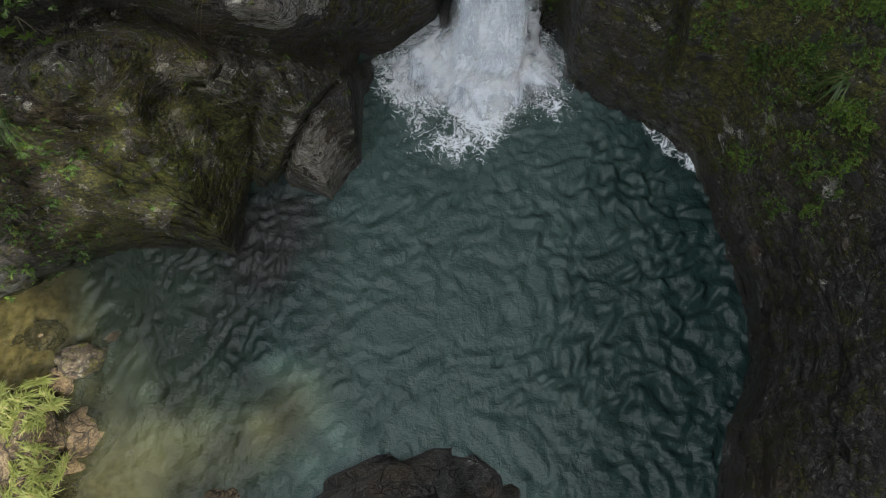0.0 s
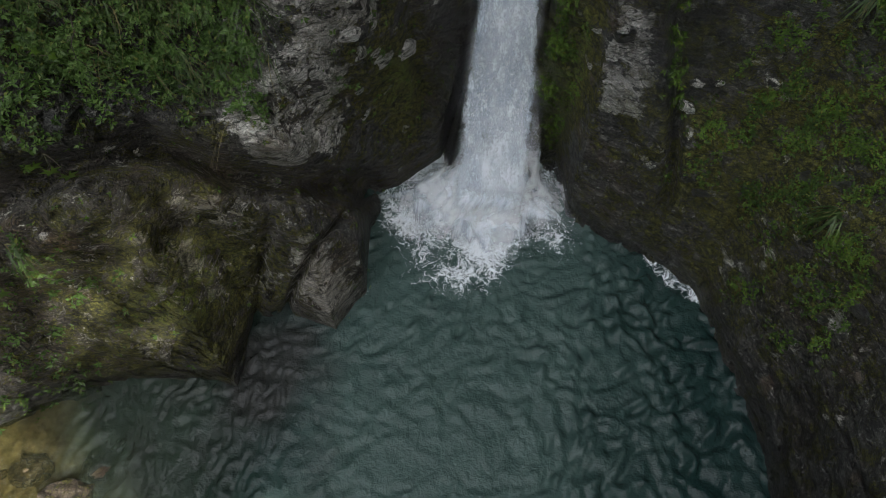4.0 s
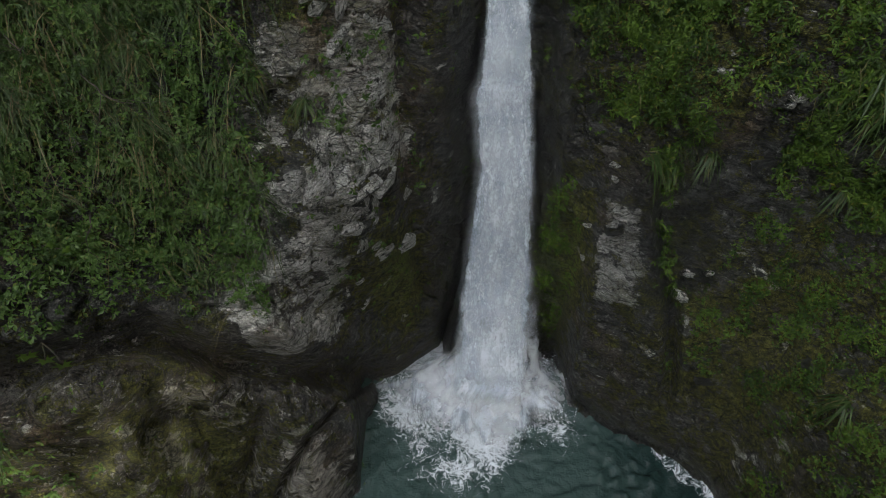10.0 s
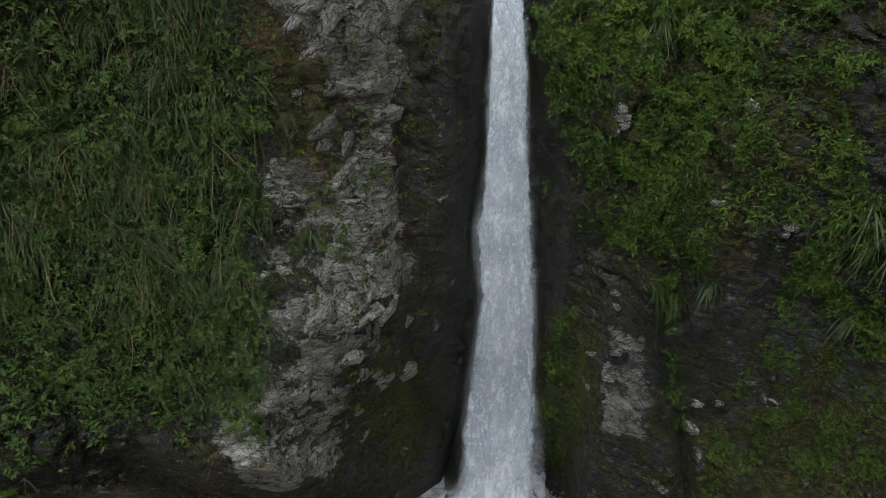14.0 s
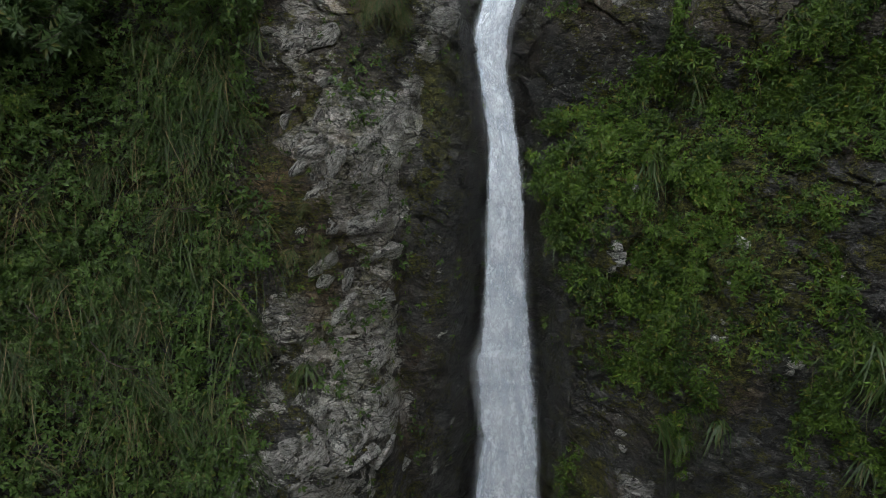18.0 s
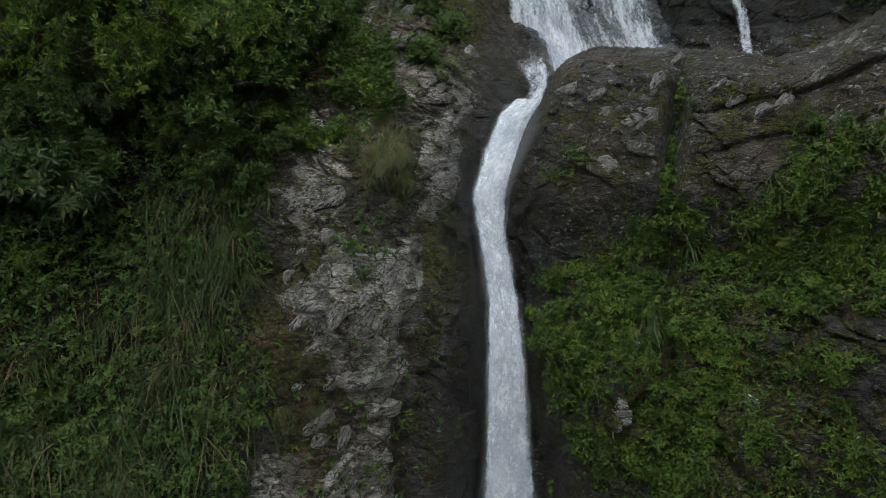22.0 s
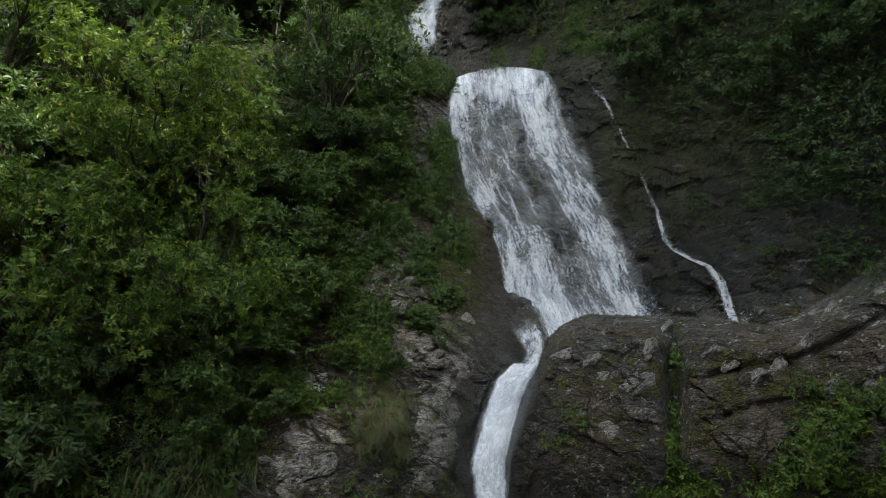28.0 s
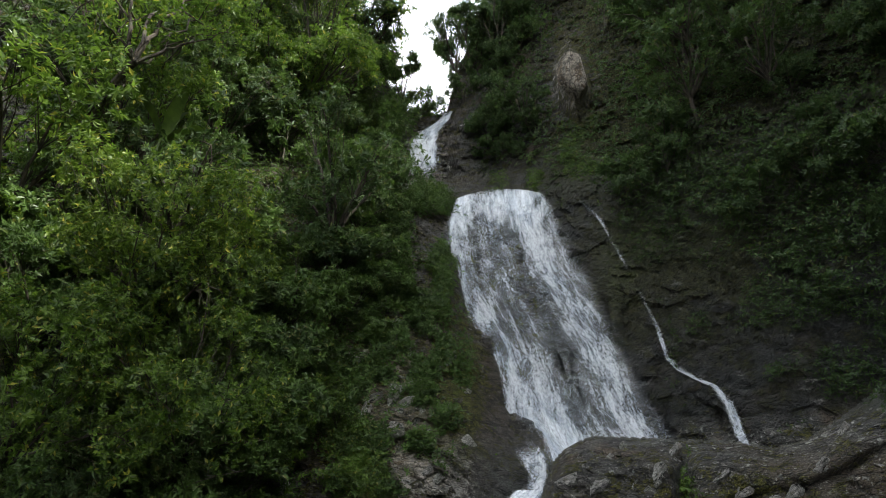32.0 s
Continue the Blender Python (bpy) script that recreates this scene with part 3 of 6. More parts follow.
def wet_amount(az, el):
    lo, hi = fall_edges(el)
    w = step(5.5, 1.0, np.maximum(lo - az, az - hi)) * (el < 8)
    w = np.maximum(w, 0.9 * blob(az, el, 24, -36, 9, 9))
    es = -np.degrees(np.arctan2(15.0, shore(az)))
    w = np.maximum(w, 0.9 * step(1.8, 0.5, el - es))
    w = np.maximum(w, step(13, 15, el) * step(40, 34, el) * step(1, 4, az) * step(60, 50, az) * (az > 9))
    w = np.maximum(w, 0.7 * step(-1, 2, el) * step(16, 12, el) * step(-2, 3, az) * step(8.3, 7.8, az))
    return np.clip(w, 0, 1)


FALL_EL = [-54.5, -52.8, -51, -48, -44, -38.8, -34, -29.7, -26, -25, -19, -13.5, -7.6, -1.3, 2.0, 7.0, 9.0, 10.2]
FALL_LO = [-3.6, -1.6, 0.6, 1.4, 1.4, 2.3, 3.1, 2.9, 2.5, 3.1, 3.4, 3.5, 3.5, 2.4, 2.0, 3.4, 4.4, 5.8]
FALL_HI = [12.0, 11.8, 11.3, 10.9, 10.8, 9.9, 9.5, 9.0, 8.4, 8.3, 7.6, 7.2, 6.5, 5.3, 5.3, 6.8, 7.9, 8.6]


def fall_edges(el):
    return np.interp(el, FALL_EL, FALL_LO), np.interp(el, FALL_EL, FALL_HI)


def relief(p, az, el):
    """Small relief of the rock, metres towards the beholder."""
    c, s = math.cos(0.6), math.sin(0.6)
    q = np.stack([p[:, 0] * c - p[:, 2] * s, p[:, 1], p[:, 0] * s + p[:, 2] * c], 1)
    wob = 0.16 * np.stack([vnoise(p * 1.3, 40), vnoise(p * 1.3, 41), vnoise(p * 1.3, 42)], 1)
    f1, j1 = facets((q + wob) * np.array([0.42, 0.5, 0.75]), 3, 0.7)
    f2, j2 = facets((q + wob) * np.array([1.1, 1.3, 2.2]), 11, 0.8)
    f3, j3 = facets((q + 0.5 * wob) * np.array([2.6, 3.0, 6.5]), 23, 0.8)
    r = 0.34 * fbm(p * 0.35, 3, 5) + 0.26 * f1 + 0.20 * f2 + 0.10 * f3 + 0.03 * fbm(q * np.array([2.0, 2.0, 4.0]), 4, 9)
    # the schist breaks in thin leaves: saw-toothed ledges across the dip
    lay = q[:, 2] + 0.5 * q[:, 1] + 0.3 * fbm(p * 0.8, 3, 14)
    saw = lambda x: (x - np.floor(x)) ** 1.5
    leafy = 0.35 + 0.65 * step(-0.2, 0.25, fbm(p * 0.5, 2, 15))
    r = r + leafy * 0.07 * saw(lay * 2.3) * (0.4 + np.abs(fbm(p * 0.9, 2, 16)))
    slab = blob(az, el, -20.5, -58.5, 9, 6.5)
    r = r - 0.6 * leafy * 0.07 * step(5, 8, az) * step(-6, -3, el) * step(16, 14, el)
    calm = 1 - 0.45 * step(13, 16, el) * step(37, 33, el) * step(6, 10, az)
    calm = calm * (1 - 0.45 * step(7, 10, az) * step(50, 44, az) * step(-8, -3, el) * step(15.5, 14, el))
    calm = calm * (1 - 0.75 * np.clip(1.6 * slab, 0, 1)) * (1 - 0.5 * step(14, 24, az) * step(-20, -34, el))
    return calm * (r - 0.06 * (1 - j1) - 0.05 * (1 - j2) - 0.03 * (1 - j3))


def mesh_of(name, verts, faces, material, smooth=False):
    me = bpy.data.meshes.new(name)
    verts, faces = np.asarray(verts, np.float32), np.asarray(faces, np.int32)
    k = faces.shape[1]
    me.vertices.add(len(verts)), me.loops.add(faces.size), me.polygons.add(len(faces))
    me.vertices.foreach_set("co", verts.ravel())
    me.loops.foreach_set("vertex_index", faces.ravel())
    me.polygons.foreach_set("loop_start", np.arange(0, faces.size, k, dtype=np.int32))
    me.polygons.foreach_set("use_smooth", np.full(len(faces), smooth))
    me.materials.append(material)
    me.update(calc_edges=True)
    return me


def give(me, name, values):
    me.attributes.new(name, "FLOAT", "POINT").data.foreach_set("value", np.asarray(values, np.float32))


def grid_faces(rows, cols, wrap=False):
    i = np.arange(rows - 1)[:, None] * cols + np.arange(cols - 1)[None]
    return np.stack([i, i + 1, i + cols + 1, i + cols], -1).reshape(-1, 4)


SAMPLES = [0]


class Cliff:
    """A stretch of the gorge's rock between two bearings, as one relief mesh that can be asked for places."""
    def __init__(self, name, label, az0, az1, daz, rows):
        # finest where the walls face the pool
        az = [az0]
        while az[-1] < az1 - 1e-6:
            az.append(min(az1, az[-1] + daz * (1 if abs(az[-1]) < 48 else 2.6)))
        az = np.array(az)
        cols = len(az)
        es = -np.degrees(np.arctan2(16.5, shore(az) - 0.3))
        top = skyline(az)
        t = np.linspace(0, 1, rows)
        el = es[None] + (top - es)[None] * t[:, None]
        A = np.broadcast_to(az[None], el.shape).ravel().copy()
        E = el.ravel()
        d = tier(A, E)
        p = spot(A, E, d)
        lo, hi = fall_edges(E)
        calm = 1 - 0.75 * step(np.where(E > -12, 1.5, 1.2), 0.0, np.maximum(lo - A, A - hi)) * step(16, 9, E)
        lean = np.abs(tier(A + 0.25, E) - tier(A - 0.25, E)) / 0.5
        calm = calm / (1 + (lean / 0.22) ** 2)
        d = d - relief(p, A, E) * calm * (0.9 + 0.35 * step(20, 40, E))
        self.p, self.az, self.el, self.rows, self.cols = spot(A, E, d), A, E, rows, cols
        # ground that runs back from the skyline
        last = self.p.reshape(rows, cols, 3)[-1]
        back = [last * np.array([1 + k, 1 + k, 1.0]) + np.array([0, 0, -3.0 * k]) for k in (0.3, 1.2, 4.0)]
        allp = np.concatenate([self.p] + back)
        extra = np.zeros(3 * cols)
        me = mesh_of(name, allp, grid_faces(rows + 3, cols), ROCK)
        give(me, "moss", np.concatenate([moss_amount(A, E), extra + 0.8]))
        give(me, "pale", np.concatenate([pale_amount(A, E), extra]))
        give(me, "rust", np.concatenate([rust_amount(A, E), extra]))
        give(me, "lichen", np.concatenate([lichen_amount(A, E), extra]))
        give(me, "painted_shade", np.concatenate([shade_amount(A, E), extra]))
        give(me, "wet", np.concatenate([wet_amount(A, E), extra]))
        self.ob = tagged(new(name, me), label, "cliff", kind="structure")
        g = self.p.reshape(rows, cols, 3)
        nx = np.zeros_like(g)
        k = 6
        du = np.roll(g, -k, 1) - np.roll(g, k, 1)
        dv = np.roll(g, -k, 0) - np.roll(g, k, 0)
        nx = np.cross(du, dv)
        nx /= np.linalg.norm(nx, axis=2, keepdims=True) + 1e-9
        to_eye = np.array(EYE) - g
        nx *= np.sign((nx * to_eye).sum(2, keepdims=True))
        self.nor = nx.reshape(-1, 3)

    def sample(self, count, weight, rng):
        """count random places by a weight of bearing and elevation; even over the field of view."""
        SAMPLES[0] += 1
        rng = np.random.default_rng(1000 + SAMPLES[0])
        w = weight(self.az, self.el) * np.cos(np.radians(self.el)) * np.where(np.abs(self.az) < 48, 1, 2.6)
        w = np.clip(w, 0, None)
        c = np.cumsum(w)
        i = np.searchsorted(c, rng.random(count) * c[-1])
        i = np.clip(i, 0, len(w) - 1)
        return self.p[i] + rng.normal(0, 0.03, (count, 3)), self.nor[i]

    def at(self, az, el):
        i = np.argmin((self.az - az) ** 2 + (self.el - el) ** 2)
        return Vector(self.p[i]), Vector(self.nor[i])


STEP = 0.17
cliff_west = Cliff("cliff_west", "dark schist cliff with pale lichen, moss and a hanging slope", -96, 4.2, STEP, 660)
cliff_east = Cliff("cliff_east", "dark wet cliff with moss, creepers and a great rounded boulder", 4.2, 96, STEP, 660)
Cliff("cliff_south", "plain rock bank that closes the gorge behind", 96, 180, 1.5, 90)
Cliff("cliff_southwest", "plain rock bank where the stream leaves the pool", -180, -96, 1.5, 90)

# ---- the pool ----
def pool():
    n = 0.056
    xs, ys = np.arange(-15, 9.5, n), np.arange(-6, 14.2, n)
    X, Y = np.meshgrid(xs, ys)
    x, y = X.ravel(), Y.ravel()
    p = np.stack([x, y, 0 * x], 1)
    r = np.hypot(x - 1.6, y - 12.4)
    churn = np.exp(-r / 4.0)
    # short-crested chop: many small waves, most of them running away from the fall
    rng = np.random.default_rng(60)
    z, tall = 0 * x, (0.50 + 0.75 * step(0.5, 5.5, x + 0.2 * (6 - y)) + 0.5 * churn) * (0.3 + 0.7 * step(-9.0, -5.0, x))
    warp = np.stack([fbm(p * 0.5, 3, 66), fbm(p * 0.5, 3, 67)], 1) * 0.9
    for k in range(64):
        size = 0.26 * (3.4 ** rng.random())
        ang = -1.2 + rng.normal(0, 0.85)
        kx, ky = math.cos(ang) * 2 * np.pi / size, math.sin(ang) * 2 * np.pi / size
        z += 0.0075 * size * np.sin(kx * (x + warp[:, 0]) + ky * (y + warp[:, 1]) + 6.28 * rng.random())
    gust = 0.65 + 0.9 * np.clip(0.5 + fbm(p * 0.3, 2, 59), 0, 1)
    z = tall * gust * (z + 9.0 * z * np.abs(z)) + 0.030 * churn * fbm(p * 2.5, 3, 61)
    bay = step(-10, -8, x) * step(-3.0, -4.5, x) * step(2.0, 3.2, y)
    z += 0.024 * bay * np.sin((x * 0.95 + 0.3 * y + 1.1 * fbm(p * 0.8, 3, 62)) * 19) * (0.5 + np.clip(fbm(p * 1.2, 2, 68) + 0.3, 0, 1))
    me = mesh_of("pool_water", np.stack([x, y, z], 1), grid_faces(len(ys), len(xs)), WATER, True)
    shallow = step(-6.4, -10.2, x + 0.3 * (y - 3) + 0.9 * fbm(p * 0.6, 3, 63)) * step(7.5, 5.8, y)
    bar = np.exp(-(((x + 3.7) / 0.9) ** 2 + ((y - 1.9 - 0.4 * (x + 3.7)) / 0.8) ** 2)) + 0.8 * np.exp(-(((x + 6.4) / 2.0) ** 2 + ((y - 0.9) / 1.3) ** 2))
    give(me, "deep", np.clip(1 - 0.85 * np.clip(shallow, 0, 1) - 0.12 * bar, 0.10, 1))
    give(me, "murk", np.clip(0.75 - 0.6 * step(1.5, 6.0, x - 0.15 * (y - 5)) + 0.35 * churn - 0.62 * step(-2, -5, x), 0, 1))
    # where the painted rock reflection lies
    give(me, "rock_reflection", np.clip(1.5 * np.exp(-(((x + 4.3) / 1.3) ** 2 + ((y - 6.3 - 0.5 * (x + 4.3)) / 1.5) ** 2)) + 0.5 * fbm(p * 1.4, 3, 58), 0, 1) * step(-1.8, -3.2, x))
    give(me, "sand", np.clip(0.8 * bar + 0.5 * shallow + 0.24 * step(-3.5, -6.5, x), 0, 0.92))
    skirt = np.hypot((x - 0.75) / 3.3, (y - 12.3) / 4.0 * np.where(y < 12.3, 1, 0.3))
    foam = step(1.15, 0.42, skirt + 0.26 * fbm(p * 0.9, 3, 64))
    tongue = 0.8 * np.exp(-(((x - 0.15 + 0.1 * (y - 9)) / 0.32) ** 2)) * step(7.9, 9.6, y) * step(12, 10, y)
    drift = np.hypot((x - 6.15 + 0.8 * (y - 9.0) + 0.25 * fbm(p * 2, 2, 68)) / (0.34 + 0.22 * step(9.4, 8.6, y)), (y - 9.0) / 0.85)
    foam = np.maximum(np.maximum(foam, tongue * 0.62), 0.70 * step(1.4, 0.4, drift + 0.55 * fbm(p * 3.2, 4, 65)))
    rim = 0.45 * np.exp(-((x + 2.25) / 0.16) ** 2) * step(7.9, 8.8, y) * step(11.6, 10.8, y)
    give(me, "foam", np.maximum(foam, rim))
    tagged(new("water", me), "teal plunge pool, choppy, foaming under the fall", "water", kind="structure")
    # bed
    xs, ys = np.arange(-20, 10, 0.16), np.arange(-9, 15, 0.16)
    X, Y = np.meshgrid(xs, ys)
    x, y = X.ravel(), Y.ravel()
    p = np.stack([x, y, 0 * x], 1)
    f, j = facets(p * np.array([1.1, 1.1, 1]), 70, 0.5)
    depth = 0.35 + 0.25 * fbm(p * 0.4, 3, 71) + 2.2 * step(-6.5, -1.0, x + 0.35 * (y - 3)) - 0.8 * step(-12, -17, x)
    z = -depth + 0.22 * f * step(0.1, 0.5, j) - 0.05 * (1 - j)
    bed = mesh_of("pool_bed", np.stack([x, y, z], 1), grid_faces(len(ys), len(xs)), BED, True)
    tagged(new("ground", bed), "ochre gravel and stones of the stream bed", "ground", kind="structure")


pool()


# ---- falling water ----
def ribbon(name, label, els, los, his, lift, layers, cols=26, rows=260, dens=1.0, follow=None, flare=None, fade=None, seed=0, chutes=None, lip=0.0):
    """A fall laid on the rock: edges in bearing at each elevation. Layers lie over one another, the outer ones thinner."""
    top = tagged(new(name), label, "waterfall")
    t = np.linspace(0, 1, rows)
    el = np.interp(t, np.linspace(0, 1, len(els)), els)
    lo, hi = np.interp(el, sorted(els), np.array(los)[np.argsort(els)]), np.interp(el, sorted(els), np.array(his)[np.argsort(els)])
    rag = np.stack([el * 1.6, 0 * el + seed, 0 * el], 1)
    ragged = 0.03 if cols < 60 else 0.008
    lo, hi = lo - ragged * (hi - lo) * fbm(rag, 4, 75), hi + ragged * (hi - lo) * fbm(rag, 4, 76)
    mid_d = tier((lo + hi) / 2, el) if follow is None else np.interp(el, *follow)
    if flare is not None:
        mid_d = np.where(el < flare[0][-1], np.interp(el, *flare), mid_d)
    mid_d = np.convolve(np.pad(mid_d, 9, mode="edge"), np.ones(19) / 19, "valid")
    along = np.concatenate([[0], np.cumsum(np.linalg.norm(np.diff(spot((lo + hi) / 2, el, mid_d), axis=0), axis=1))])
    for k in range(layers):
        u = np.linspace(0, 1, cols)
        grow = 0.09 * k
        grow += 0.10 if k == 0 or cols < 60 else 0.03 - 0.08 * k
        az = lo[:, None] + (hi - lo)[:, None] * (-grow + (1 + 2 * grow) * u[None])
        E = el[:, None] - lip * (2 * u[None] - 1) ** 2 * np.exp(-18 * t)[:, None]
        wide = (hi - lo) * np.pi / 180 * mid_d
        bulge = np.sqrt(np.clip(1 - (2 * u[None] - 1) ** 2, 0, 1)) * np.minimum(wide, 1.6)[:, None] * 0.22
        d = mid_d[:, None] - lift - 0.10 * k - bulge
        p = spot(az.ravel(), E.ravel(), np.broadcast_to(d, az.shape).ravel())
        vv = np.broadcast_to(along[:, None], az.shape).ravel()
        uu = ((u[None] - 0.5) * wide[:, None]).ravel()
        q = np.stack([uu * 3.0, vv * 0.4, np.full(len(uu), seed + 3.0 * k)], 1)
        lump = 0.06 * fbm(q, 4, 80 + seed) + 0.02 * fbm(q * np.array([3, 2.0, 1]), 2, 90 + seed)
        way = p - np.array(EYE)
        p = p - way / np.linalg.norm(way, axis=1, keepdims=True) * lump[:, None]
        me = mesh_of("sheet", p, grid_faces(rows, cols), WHITE, True)
        edge = np.broadcast_to(1 - np.abs(2 * u[None] - 1), az.shape).ravel()
        give(me, "u", uu), give(me, "v", vv), give(me, "layer", np.full(len(uu), 7.1 * k + seed))
        body = step(0.0, 0.62 if cols < 60 else 0.22, edge)
        if fade is not None:
            body = body * np.interp(E.ravel(), *fade)
        if chutes is not None:
            body = body * chutes(np.broadcast_to(u[None], az.shape).ravel(), E.ravel())
        give(me, "dense", dens * ((1.2 * body - 0.1) if k == 0 else (0.62 * body + 0.02 - 0.10 * k)))
        sheet = new("sheet", me)
        sheet.parent = top
    return top


ribbon("lower_waterfall", "tall white waterfall dropping in one strand into the pool", FALL_EL[::-1], FALL_LO[::-1], FALL_HI[::-1], 0.18, 3, cols=34,
       rows=460, flare=([-54.5, -51, -48, -44, -41], [10.5, 11.7, 12.3, 12.8, 13.1]), fade=([-54.5, -52.6, -50.5, -46], [0.0, 0.55, 1.3, 1.15]),
       chutes=lambda f, e: 1 - 0.35 * step(0.5, 0.1, f) * step(-14, -4, e))
BASIN = ([12, 17, 26, 35.9], [18.3, 18.7, 19.9, 21.7])
T2 = [35.9, 32.8, 28.8, 24.8, 21.8, 18.9, 16.0, 13.7, 12.0]


def fan(f, el):
    """How the middle fall gathers: a full lip, a chute along each side, thin lace between, mist at the foot."""
    t = (35.9 - el) / 22.0
    left = np.exp(-((f - 0.10 - 0.16 * t) / (0.11 + 0.05 * t)) ** 2)
    right = np.exp(-((f - 0.66 - 0.24 * t + 0.12 * t * t) / (0.15 - 0.02 * t)) ** 2)
    mid = 0.75 * np.exp(-((f - 0.42 + 0.02 * t) / 0.09) ** 2)
    lip = np.exp(-((t - 0.02) / 0.12) ** 2)
    foot = 0.3 * step(0.72, 1.0, t) * step(0.85, 0.5, f)
    return np.clip(0.60 + 0.5 * np.maximum(left, right) + 0.35 * mid + 0.5 * lip + foot, 0, 1.5)


ribbon("middle_waterfall", "broad white waterfall fanning over dark rock", T2, [1.5, 0.5, 0.3, 2.1, 4.2, 4.9, 5.1, 5.5, 7.0],
       [10.4, 11.7, 13.6, 15.2, 16.0, 16.9, 18.1, 19.5, 20.6], 0.12, 3, cols=90, rows=320, lip=0.9, dens=0.48, seed=1, follow=BASIN, fade=([13, 15, 35.2, 35.9], [1.1, 1.0, 1.0, 0.7]), chutes=fan)


ribbon("outlet_cascade", "white water running from the upper basin to the lower fall", [14.4, 12.5, 11.3, 10.2, 9.0, 7.2], [5.4, 6.3, 7.0, 6.5, 4.6, 3.5], [9.5, 9.2, 9.0, 8.7, 7.7, 6.5], 0.2, 2,
       cols=22, rows=90, dens=0.54, seed=5, follow=([7.2, 9.0, 10.2, 12.0, 14.4], [14.0, 14.7, 15.2, 15.9, 17.0]), fade=([7.2, 8.8, 12.8, 14.4], [0.0, 1.0, 1.0, 0.3]))
ribbon("upper_waterfall", "short white waterfall under the skyline", [42.8, 41.9, 41.1, 40.1, 38.6, 37.0], [0.2, -1.2, -3.0, -4.5, -5.1, -4.4], [1.3, 0.6, -0.3, -0.3, 0.0, -0.4], 0.3, 2, cols=30, rows=90, dens=0.66, seed=6, fade=([37.0, 38.6, 42, 42.8], [0.45, 1.0, 1.0, 0.8]))
ribbon("side_stream", "thin white stream slipping down the dark wall", [34.3, 33.2, 32.3, 30.0, 28.1, 25.1, 22.6, 20.0, 19.0, 18.2, 17.3, 16.0, 14.5, 12.6], [14.2, 15.1, 15.9, 16.9, 17.7, 18.7, 19.5, 19.8, 20.5, 21.6, 23.0, 23.7, 23.9, 24.1],
       [14.5, 15.6, 16.4, 17.3, 18.0, 19.1, 19.95, 20.45, 21.2, 22.4, 23.9, 24.7, 24.9, 25.2], 0.14, 2, cols=12, rows=260, dens=0.46, seed=8, fade=([12.6, 22, 25, 27, 28.5, 34.3], [1.15, 1.0, 0.8, 0.25, 0.8, 0.9]))


def spray_material():
    """Fine spray: a thin white veil, uneven like smoke."""
    m = Mat("spray_veil", 0.9, (0.86, 0.88, 0.90), spec=0.1)
    puff = m.noise(1.5, 6, 0.62, m.coords((1, 1, 0.8)), 0.5)
    m.set(Alpha=m.math("MULTIPLY", m.attr("dense"), m.ramp(puff, 0.30, 0.66)))
    return m.m


